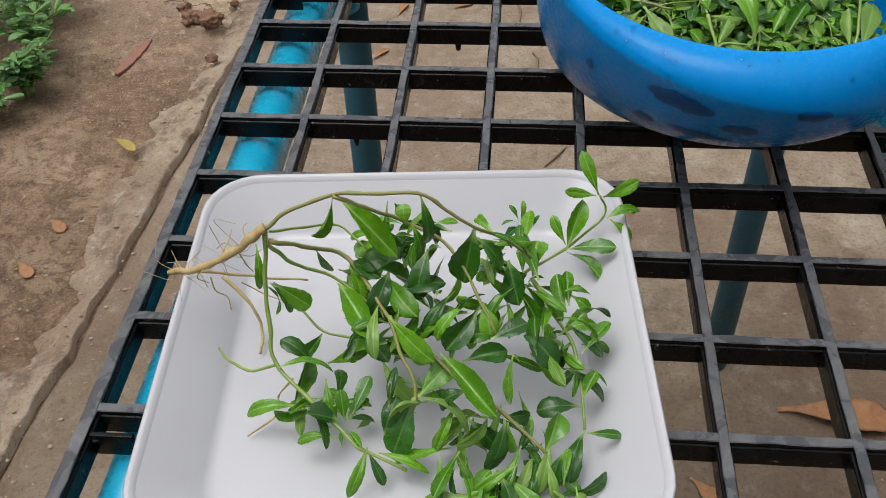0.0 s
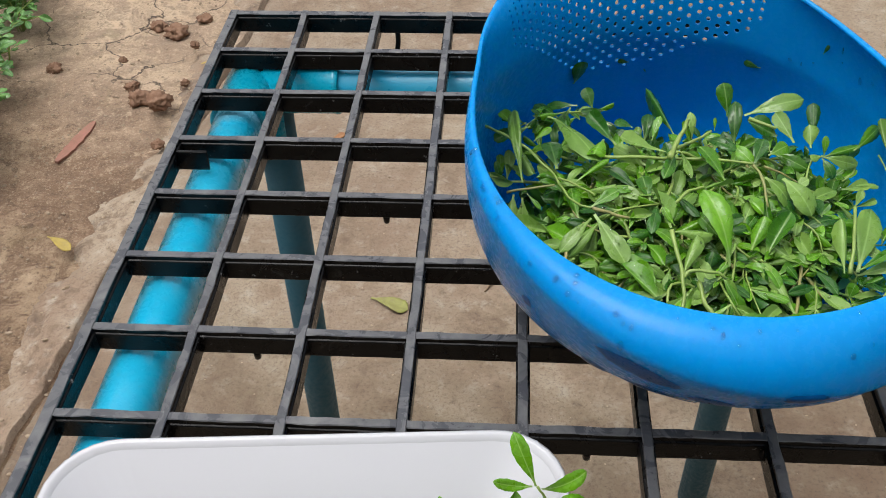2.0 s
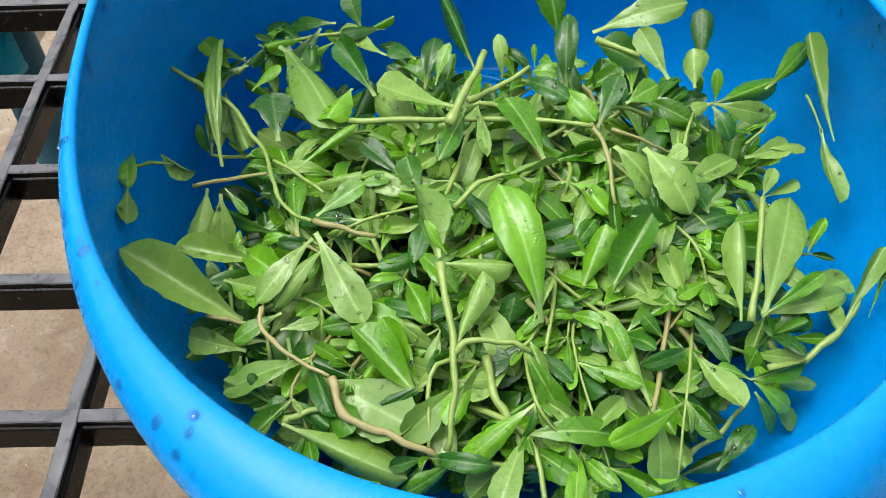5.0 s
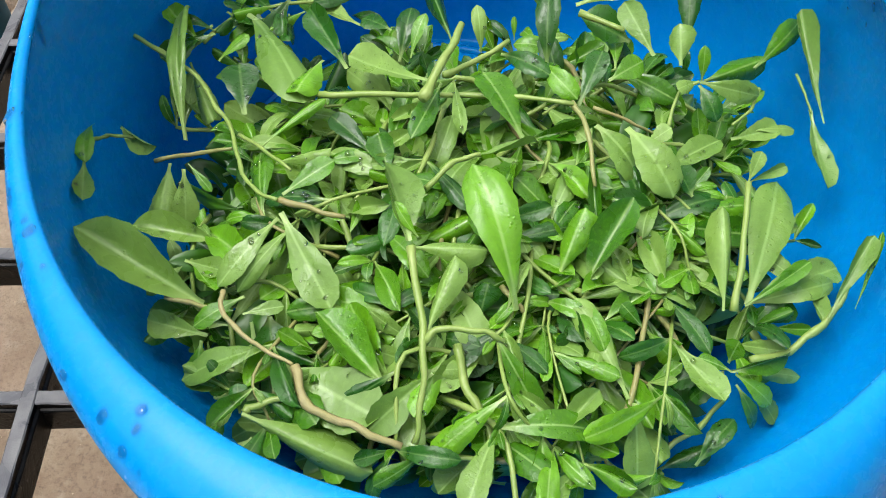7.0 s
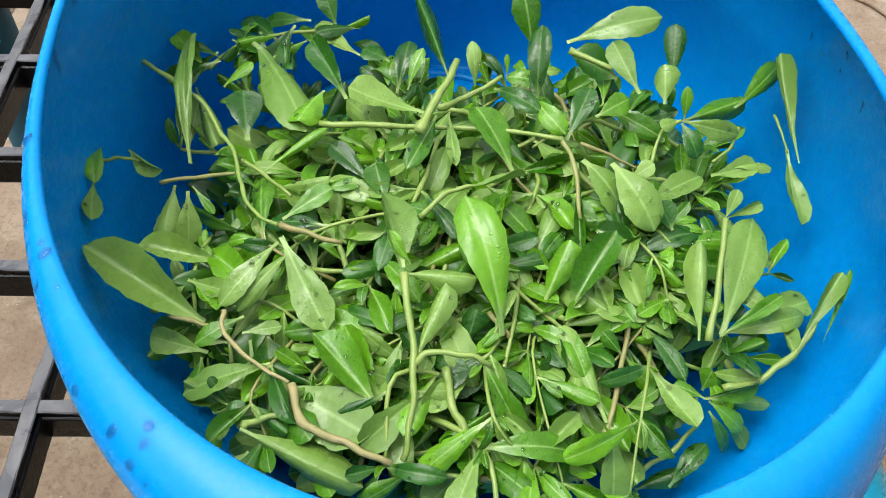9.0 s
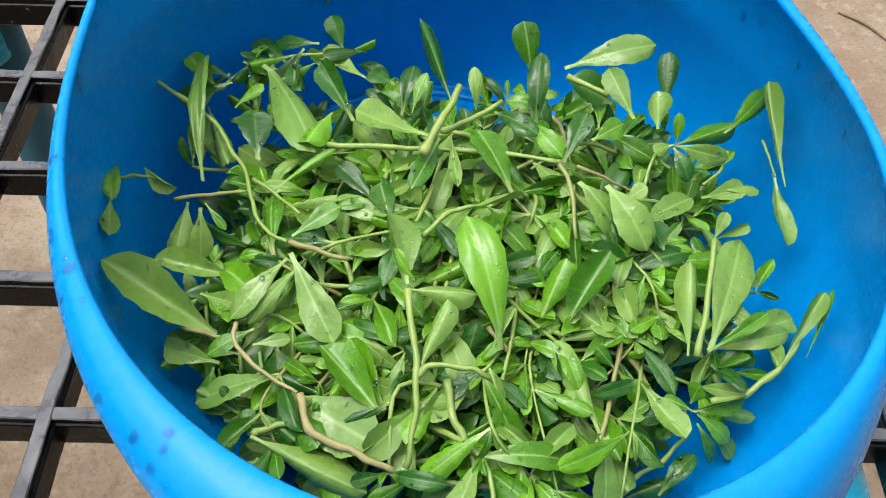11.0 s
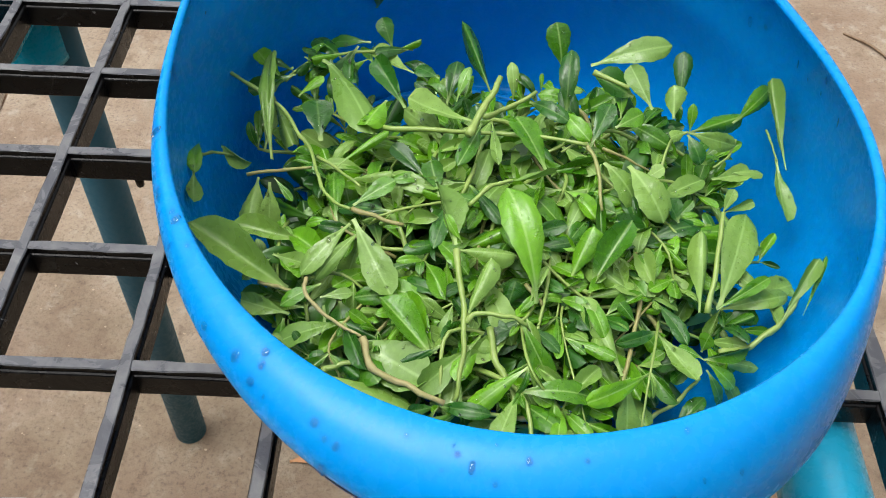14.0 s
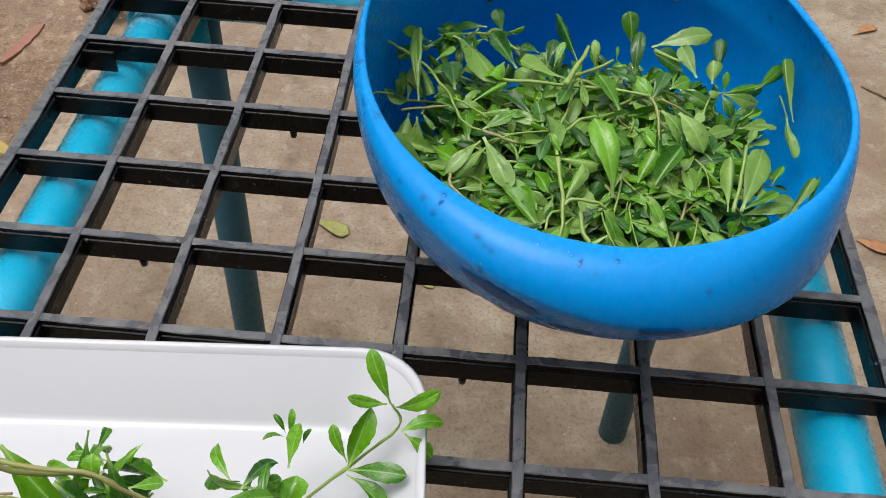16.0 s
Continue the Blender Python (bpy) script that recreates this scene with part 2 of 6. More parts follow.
def plain_noise(name, a, b2, rough=0.6, scale=80, strength=0.4):
    m, n, l, b = mat(name, rough)
    v = coords(n)
    t = noise_tex(n, l, scale, 5, 0.65, v, 0.5)
    l.new(mix(n, l, grey_ramp(n, l, t, 0.3, 0.7), a, b2), b.inputs["Base Color"])
    bump(n, l, b, t, strength, 0.002)
    return m


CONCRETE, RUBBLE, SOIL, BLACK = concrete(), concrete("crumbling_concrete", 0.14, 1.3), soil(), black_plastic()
# scuffed bar tops, their grey lifted further to paint in sky sheen
BLACK_WORN_SHEEN = black_plastic("scuffed_sheen_black_plastic", 20.0, 0.4)
# legs duller than the rails, with shade below the grid put into their colour
LEG_PVC = plastic("weathered_shaded_pipe", (0.015, 0.10, 0.15), (0.045, 0.105, 0.13), 0.55, 22)
PVC = pipe_mat("turquoise_pipe", (0.004, 0.37, 0.60), (0.03, 0.40, 0.60), (0.22, 0.50, 0.66))
PVC_CROSS = plastic("dull_turquoise_pipe", (0.012, 0.29, 0.48), (0.05, 0.31, 0.46), 0.34, 14)
FITTING = plastic("teal_fitting", (0.0, 0.31, 0.46), (0.005, 0.27, 0.41), 0.28, 30)
BLUE = plastic("blue_plastic", (0.0, 0.236, 0.64), (0.0, 0.214, 0.59), 0.26, 25, sss=0.15, spec=0.17)
WHITE = plastic("white_melamine", (0.50, 0.50, 0.53), (0.475, 0.475, 0.505), 0.2, 6, spec=0.4)
STEM_TAN = plain_noise("tan_stem", (0.35, 0.29, 0.13), (0.29, 0.28, 0.10), 0.55, 160, 0.4)
LEAF = leaf_mat("fresh_leaf", (0.032, 0.135, 0.0045), (0.150, 0.375, 0.012))
LEAF_PALE = leaf_mat("pale_leaf_underside", (0.125, 0.25, 0.036), (0.205, 0.35, 0.064), gloss=0.44)
LEAF_DARK = leaf_mat("dark_leaf", (0.014, 0.070, 0.006), (0.034, 0.145, 0.010), rib_mix=0.2)
LEAF_WEED = leaf_mat("weed_leaf", (0.06, 0.16, 0.04), (0.15, 0.32, 0.09), gloss=0.5)
STEM = plain_noise("green_stem", (0.27, 0.36, 0.09), (0.17, 0.27, 0.045), 0.4, 120, 0.15)
STEM_BROWN = plain_noise("brown_stem", (0.25, 0.20, 0.075), (0.24, 0.28, 0.08), 0.45, 150, 0.2)
ROOT = plain_noise("pale_root", (0.55, 0.44, 0.20), (0.42, 0.29, 0.12), 0.6, 160, 0.5)
CLOD = plain_noise("clay_clod", (0.17, 0.085, 0.05), (0.28, 0.17, 0.11), 0.9, 70, 0.8)
DRY = plain_noise("dry_leaf", (0.40, 0.20, 0.08), (0.25, 0.11, 0.05), 0.65, 90, 0.4)
DRY_YELLOW = plain_noise("yellowed_leaf", (0.45, 0.33, 0.05), (0.30, 0.22, 0.06), 0.6, 90, 0.4)
DRY_GREEN = plain_noise("fading_green_leaf", (0.28, 0.30, 0.07), (0.20, 0.18, 0.06), 0.6, 90, 0.4)
RED_SHARD = plain_noise("red_tile_shard", (0.34, 0.15, 0.115), (0.24, 0.13, 0.09), 0.9, 90, 0.6)
TWIG = plain_noise("dry_twig", (0.16, 0.10, 0.06), (0.26, 0.18, 0.11), 0.8, 160, 0.5)
PEBBLE = plain_noise("gravel", (0.46, 0.37, 0.27), (0.24, 0.16, 0.105), 0.85, 90, 0.4)


# ---- mesh helpers ----
def finish(bm, name, m, smooth=True):
    me = bpy.data.meshes.new(name)
    bm.to_mesh(me)
    bm.free()
    me.materials.append(m)
    if smooth:
        me.polygons.foreach_set("use_smooth", [True] * len(me.polygons))
    return me


def part(name, data, m, parent, label="", smooth=True):
    me = finish(data, name, m, smooth) if isinstance(data, bmesh.types.BMesh) else data
    ob = new(name, me)
    ob.parent = parent
    return tagged(ob, label) if label else ob


def thing(name, label, category, group="", kind="", at=(0, 0, 0)):
    ob = new(name)
    ob.location = at
    ob.empty_display_size = 0.02
    return tagged(ob, label, category, group, kind)


def smooth_path(pts, steps):
    """Catmull-Rom through pts."""
    p = [Vector(q) for q in pts]
    p = [p[0] * 2 - p[1]] + p + [p[-1] * 2 - p[-2]]
    out = []
    for i in range(1, len(p) - 2):
        a, b, c, d = p[i - 1:i + 3]
        for s in range(steps):
            t = s / steps
            out.append(0.5 * (2 * b + (c - a) * t + (2 * a - 5 * b + 4 * c - d) * t * t + (3 * b - a - 3 * c + d) * t ** 3))
    return out + [p[-2]]


def tube(pts, radii, sides=6, bm=None, caps=True):
    bm = bm or bmesh.new()
    rings, n = [], len(pts)
    ref = Vector((0.13, 0.21, 0.97))
    for i, p in enumerate(pts):
        d = (pts[min(i + 1, n - 1)] - pts[max(i - 1, 0)]).normalized()
        if abs(d.dot(ref)) > 0.95:
            ref = Vector((1, 0.1, 0))
        x = d.cross(ref).normalized()
        y = d.cross(x)
        r = radii[i] if hasattr(radii, "__len__") else radii
        rings.append([bm.verts.new(p + r * (x * math.cos(a) + y * math.sin(a))) for a in [2 * math.pi * k / sides for k in range(sides)]])
    for a, b in zip(rings, rings[1:]):
        for k in range(sides):
            bm.faces.new((a[k], a[(k + 1) % sides], b[(k + 1) % sides], b[k]))
    if caps:
        bm.faces.new(rings[0][::-1])
        bm.faces.new(rings[-1])
    return bm


def beam(p, size, bev=0.0008, segs=2, taper=1.0):
    """A bevelled box round p; taper narrows its underside."""
    bm = bmesh.new()
    bmesh.ops.create_cube(bm, size=1, matrix=Matrix.Translation(p) @ Matrix.Diagonal((*size, 1)))
    if taper != 1:
        thin = 0 if size[0] < size[1] else 1
        for v in bm.verts:
            if v.co.z < p[2]:
                v.co[thin] = p[thin] + (v.co[thin] - p[thin]) * taper
    bmesh.ops.bevel(bm, geom=bm.edges, offset=bev, segments=segs, affect="EDGES", profile=0.6)
    return bm


# ---- ground ----
H = 0.51            # height of the grid's top over the ground


def graded(lo, hi, fine_lo, fine_hi, step, n):
    core = list(np.arange(fine_lo, fine_hi, step))
    left = [fine_lo - (fine_lo - lo) * (k / n) ** 4 for k in range(n, 0, -1)]
    right = [fine_hi + (hi - fine_hi) * (k / n) ** 4 for k in range(0, n + 1)]
    return left + core + right


def sheet(name, xs, ys, height, m):
    verts = [(x, y, height(x, y)) for y in ys for x in xs]
    w = len(xs)
    faces = [(j * w + i, j * w + i + 1, (j + 1) * w + i + 1, (j + 1) * w + i) for j in range(len(ys) - 1) for i in range(w - 1)]
    me = bpy.data.meshes.new(name)
    me.from_pydata(verts, [], faces)
    me.materials.append(m)
    me.polygons.foreach_set("use_smooth", [True] * len(faces))
    return new(name, me)


def wob(x, y, s, seed=0.0):
    return noise.noise(Vector((x * s + seed, y * s - seed, seed * 1.7)))


def soil_height(x, y):
    # the soil dips under the slab and lies in low lumps beside it
    z = -0.012 + 0.007 * wob(x, y, 6) + 0.005 * wob(x, y, 17, 3) + 0.003 * wob(x, y, 45, 5)
    if x > -0.30:
        z -= 0.05 * min(1, (x + 0.30) / 0.1)
    return z


ground = tagged(sheet("ground", graded(-60, 60, -1.5, -0.2, 0.014, 14), graded(-60, 60, -0.4, 2.4, 0.014, 14), soil_height, SOIL),
                "damp brown soil with cracks and debris", "soil", kind="structure")

EDGE = -0.325       # the slab's edge beside the soil


def slab_height(x, y):
    z = 0.002 * wob(x, y, 5, 2) + 0.0012 * wob(x, y, 22, 4)
    return z


def edge_at(y):
    return EDGE + 0.075 * (y - 0.1) + 0.008 * wob(0, y, 9, 1) + 0.005 * wob(0, y, 31, 2)


def slab():
    bm = bmesh.new()
    ys = graded(-3, 6, -0.5, 2.2, 0.02, 8)
    us = [0, 0.004, 0.012] + [0.012 + 0.03 * k for k in range(1, 50)] + [2.0, 3.0, 4.5]
    rows = []
    for y in ys:
        e = edge_at(y)
        row = [bm.verts.new((e - 0.004, y, -0.08))]
        for u in us:
            drop = -0.006 if u == 0 else -0.0015 if u == 0.004 else 0
            row.append(bm.verts.new((e + u, y, slab_height(e + u, y) + drop)))
        row.append(bm.verts.new((e + us[-1], y, -0.08)))
        rows.append(row)
    for a, b in zip(rows, rows[1:]):
        for i in range(len(a) - 1):
            bm.faces.new((a[i], a[i + 1], b[i + 1], b[i]))
    for r in (rows[0][::-1], rows[-1]):
        bm.faces.new(r)
    return bm


pavement = tagged(new("pavement", finish(slab(), "pavement", CONCRETE)), "worn tan concrete slab with stains and grit", "pavement", kind="structure")


def strip():
    """The broken strip of old concrete along the slab's joint."""
    bm = bmesh.new()
    rows = []
    us = [k / 14 for k in range(15)]
    for y in graded(-3, 6, -0.5, 2.2, 0.008, 8):
        e = edge_at(y) - 0.007 + 0.002 * wob(2, y, 60, 2)
        w = max(0.018, 0.060 + 0.045 * wob(1, y, 6, 3) + 0.030 * wob(1, y, 22, 6) + 0.015 * wob(1, y, 60, 7))
        row = []
        for u in us:
            x = e - w * u
            z = 0.002 - 0.018 * u ** 1.6 + 0.005 * wob(x, y, 22, 8) + 0.0035 * wob(x, y, 55, 9) + 0.0015 * wob(x, y, 140, 4)
            row.append(bm.verts.new((x, y, z)))
        rows.append([bm.verts.new((e + 0.001, y, -0.06))] + row + [bm.verts.new((e - w - 0.01, y, -0.04))])
    for a, b in zip(rows, rows[1:]):
        for i in range(len(a) - 1):
            bm.faces.new((b[i], b[i + 1], a[i + 1], a[i]))
    bmesh.ops.recalc_face_normals(bm, faces=bm.faces)
    return bm


tagged(new("trim", finish(strip(), "trim", RUBBLE)), "crumbling old concrete strip along the slab joint", "concrete strip", kind="structure")

# ---- plain walls added out of view to block low sky light ----
WALL = plain_noise("blocker_wall", (0.16, 0.14, 0.10), (0.10, 0.10, 0.06), 0.9, 3, 0.3)
# the tall south one is there to darken the bowl's front
for name, c, size in (("wall_west", (-2.6, -0.65, 0.8), (0.15, 7.85, 1.9)), ("wall_east", (2.8, -0.65, 0.8), (0.15, 7.85, 1.9)), ("wall_north", (0.1, 3.2, 0.4), (5.25, 0.15, 1.1)), ("wall_south", (0.1, -4.5, 1.925), (5.25, 0.15, 4.15))):
    tagged(new(name, finish(beam(c, size, 0.01), name, WALL, smooth=False)), "unseen plain wall added to block low sky light", "wall", kind="structure")

# ---- the pipe stand ----
R = 0.0152
PX0, PX1, PY0, PY1, PZ = 0.018, 0.385, 0.006, -0.70, H - 0.0319
stand = thing("pipe_stand", "turquoise plastic pipe stand with teal elbow fittings", "stand")


def pipe(a, b, r=R, sides=28, m=PVC, name="pipe", label="", lip=0.0):
    a, b = Vector(a), Vector(b)
    d = (b - a).normalized()
    pts, rad = [a, a + d * 0.0008, b - d * 0.0008, b], [r - 0.0008, r, r, r - 0.0008]
    return part(name, tube(pts, rad, sides), m, stand, label)


for px in (PX0, PX1):
    pipe((px, PY1 + 0.03, PZ), (px, PY0 - 0.03, PZ), name="side_pipe")
    for py in (PY0, PY1):
        lx = px + (0.0085 if px == PX0 else 0.0)
        pipe((lx, py + 0.008, 0.0), (lx, py + 0.008, PZ - 0.02), 0.0138, m=LEG_PVC, name="leg", label="dusty weathered pipe leg, darkened for shade under the grid")
for py in (PY0, PY1):
    pipe((PX0 + 0.03, py, PZ), (PX1 - 0.03, py, PZ), m=PVC_CROSS, name="cross_pipe")


def corner(px, py, sx, sy):
    """A three-way elbow: a ball with sleeves along x, y and down."""
    c = Vector((px, py, PZ))
    bm = bmesh.new()
    bmesh.ops.create_uvsphere(bm, u_segments=24, v_segments=14, radius=R + 0.0026, matrix=Matrix.Translation(c))
    ball = part("elbow", bm, FITTING, stand, "teal three-way elbow fitting")
    for d, e in ((Vector((sx, 0, 0)), 0.060), (Vector((0, sy, 0)), 0.046), (Vector((0, 0, -1)), 0.046)):
        r = R + 0.003
        part("sleeve", tube([c + d * 0.002, c + d * (e - 0.004), c + d * (e - 0.0035), c + d * e, c + d * (e + 0.0005)], [r, r, r + 0.0003, r + 0.0003, r - 0.001], 26), FITTING, ball)


for px, sx in ((PX0, 1), (PX1, -1)):
    for py, sy in ((PY0, -1), (PY1, 1)):
        corner(px, py, sx, sy)

def bar(x0, x1, y0, y1, w, drop=0.0):
    """A grid bar: a narrow worn top rib, sky sheen painted into its grey, over a wider, deeper web with a small ledge.
    """
    along_x = (x1 - x0) > (y1 - y0)
    s = w / 2 + 0.0009
    prof = [(-w / 2 + 0.0004, 0), (-w / 2, -0.0004), (-w / 2, -0.0026), (-s + 0.0003, -0.0029), (-s, -0.0033), (-s + 0.0003, -DEPTH + 0.0004), (-s + 0.0006, -DEPTH)]
    prof = prof + [(-a, b) for a, b in prof[::-1]]
    bm = bmesh.new()
    ends, m = [], len(prof)
    n = 2 + int(max(x1 - x0, y1 - y0) / 0.006)
    for k in range(n):
        t = k / (n - 1)
        j = 0.00025 * noise.noise(Vector((x0 * 90 + t * 31, y0 * 90 + t * 17, 3)))
        row = []
        for q, (a, z) in enumerate(prof):
            if q in (0, 1, m - 2, m - 1):      # the top rib's edges are worn uneven
                a += 0.0005 * noise.noise(Vector((x0 * 50 + t * 140, y0 * 50 + t * 150, q // 2 * 7))) + 0.0003 * noise.noise(Vector((x0 * 9 + t * 420, y0 * 9 + t * 410, q // 2 * 5)))
                z -= 0.0004 * max(0, noise.noise(Vector((x0 * 30 + t * 230, y0 * 30 + t * 220, 11 + q))))
            px, py = (x0 + (x1 - x0) * t, (y0 + y1) / 2 + a + j) if along_x else ((x0 + x1) / 2 + a + j, y0 + (y1 - y0) * t)
            row.append(bm.verts.new((px, py, z - drop)))
        ends.append(row)
    for a, b in zip(ends, ends[1:]):
        for k in range(m):
            f = bm.faces.new((a[k], a[(k + 1) % m], b[(k + 1) % m], b[k]))
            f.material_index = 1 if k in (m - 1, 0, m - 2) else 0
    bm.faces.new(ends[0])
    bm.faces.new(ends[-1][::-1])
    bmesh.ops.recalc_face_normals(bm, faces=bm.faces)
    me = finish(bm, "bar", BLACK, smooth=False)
    me.materials.append(BLACK_WORN_SHEEN)
    return me


# ---- the black grid on the stand ----
C = 0.05            # one cell
NX, JFAR, JNEAR = 8, -1, 15
grid = thing("plastic_grid", "wet black plastic grid panel lying on the pipe stand", "grid", at=(0, 0, H))
y_far, y_near = -JFAR * C, -JNEAR * C
DEPTH = 0.0135
for i in range(NX + 1):
    edge = i in (0, NX)
    w = 0.0056 if edge else 0.0043
    part("long_bar", bar(i * C, i * C, y_near - 0.003, y_far + 0.003, w), BLACK, grid, smooth=False)
for j in range(JFAR, JNEAR + 1):
    edge = j in (JFAR, JNEAR)
    w = 0.0052 if edge else 0.0043
    part("cross_bar", bar(0, NX * C, -j * C, -j * C, w, 0.0003), BLACK, grid, smooth=False)
for i in range(NX):     # small moulded pegs under the bars
    for j in range(JFAR, JNEAR):
        if (i * 3 + j * 5) % 7 == 0:
            bm = tube([Vector((i * C + 0.027, -j * C - 0.0005, -DEPTH + 0.001)), Vector((i * C + 0.027, -j * C - 0.0005, -DEPTH - 0.005))], [0.0022, 0.0016], 8)
            part("peg", bm, BLACK, grid)
part("hook", tube(smooth_path([(0.1135, y_far, -0.012), (0.1135, y_far, -0.022), (0.1125, y_far - 0.001, -0.029), (0.1105, y_far - 0.002, -0.031)], 4), [0.0018] * 9 + [0.0014] * 4, 8), BLACK, grid)
for px in (0.0, NX * C):
    for j in (2, 9):
        s = 1 if px == 0 else -1
        part("clip", beam((px + s * 0.012, -j * C - 0.0125, -0.0075), (0.018, 0.0022, 0.0125), 0.0005), BLACK, grid)

# ---- the white tray ----
TX, TY, TW, TL, TH = 0.1255, -0.4202, 0.1902, 0.1905, 0.0239


def rounded(w, l, r, k=7):
    out = []
    for cx, cy, a0 in ((w / 2 - r, l / 2 - r, 0), (-w / 2 + r, l / 2 - r, 90), (-w / 2 + r, -l / 2 + r, 180), (w / 2 - r, -l / 2 + r, 270)):
        for i in range(k + 1):
            a = radians(a0 + 90 * i / k)
            out.append((cx + r * math.cos(a), cy + r * math.sin(a)))
    return out


TRAY = [(0.028, 0.012, 0.0), (0.024, 0.014, 0.001), (0.003, 0.0235, TH - 0.003), (0.0006, 0.0245, TH - 0.0012), (0, 0.025, TH - 0.0004), (0.0008, 0.0247, TH),
        (0.0022, 0.0235, TH - 0.0003), (0.0036, 0.0225, TH - 0.0025), (0.0215, 0.0135, 0.0062), (0.0228, 0.013, 0.0048), (0.0255, 0.012, 0.0042)]


def tray_part(rows, close):
    """Part of the tray's skin: loops of inset, corner radius and height."""
    bm = bmesh.new()
    loops = [[bm.verts.new((x, y, z)) for x, y in rounded(TW - 2 * ins, TL - 2 * ins, r)] for ins, r, z in rows]
    n = len(loops[0])
    for a, b in zip(loops, loops[1:]):
        for k in range(n):
            bm.faces.new((a[k], a[(k + 1) % n], b[(k + 1) % n], b[k]))
    if close == 0:
        bm.faces.new(loops[0][::-1])
    if close == 1:
        bm.faces.new(loops[-1])
    return bm


tray = thing("tray", "square white glossy tray holding an uprooted green plant", "tray", at=(TX, TY, H + 0.0004))
tray.rotation_euler = (0, 0, radians(4.2))
part("outer_wall", tray_part(TRAY[:4], 0), WHITE, tray)
part("rim", tray_part(TRAY[3:8], 2), WHITE, tray)
part("basin", tray_part(TRAY[7:], 1), WHITE, tray)

# ---- the blue bowl ----
BX, BY = 0.2615, -0.2203
RMAX = (0.1048, 0.0119, -0.0056, -0.0075, -0.0008, -0.0028, 0.0013)
RRIM = (0.1022, 0.0069, 0.0052, -0.009, -0.0034, 0.0, -0.0033)
ZRIM = (0.1017, -0.0017, 0.0125, -0.0025, -0.0042, 0.0012, -0.0014)
ZM, RF, SX, SY = (0.0757, -0.0127, 0.0014), 0.062, -0.0057, 0.055


def four(c, a):
    return c[0] + sum(c[2 * m - 1] * math.cos(m * a) + c[2 * m] * math.sin(m * a) for m in range(1, (len(c) + 1) // 2))


def bowl_point(a, u, inset=0.0):
    """The bowl's outer face: a round it, u from the foot (0) over the belly (0.6) to the rim (1)."""
    rm, rr, zr, zm = four(RMAX, a), four(RRIM, a) - 0.0036 * math.exp(-((a % (2 * math.pi) - 3.95) / 0.7) ** 2), four(ZRIM, a), four(ZM, a)
    if u <= 0.6:
        v = u / 0.6 * math.pi / 2
        r, z = RF + (rm - RF) * math.sin(v), zm * (1 - math.cos(v))
    else:
        v = (u - 0.6) / 0.4
        r, z = rr + (rm - rr) * math.cos(v * math.pi / 2), zm + (zr - zm) * math.sin(v * math.pi / 2)
    s = 1 - min(u / 0.6, 1)
    return Vector((SX * s + (r - inset) * math.cos(a), SY * s + (r - inset) * math.sin(a), z + inset * (1 - min(1, u / 0.3))))


def bowl_normal(a, u):
    e = 0.004
    du = bowl_point(a, min(u + e, 0.985)) - bowl_point(a, max(min(u, 0.985) - e, 0.0))
    da = bowl_point(a + e, min(u, 0.985)) - bowl_point(a - e, min(u, 0.985))
    return da.cross(du).normalized()


THICK = 0.0024


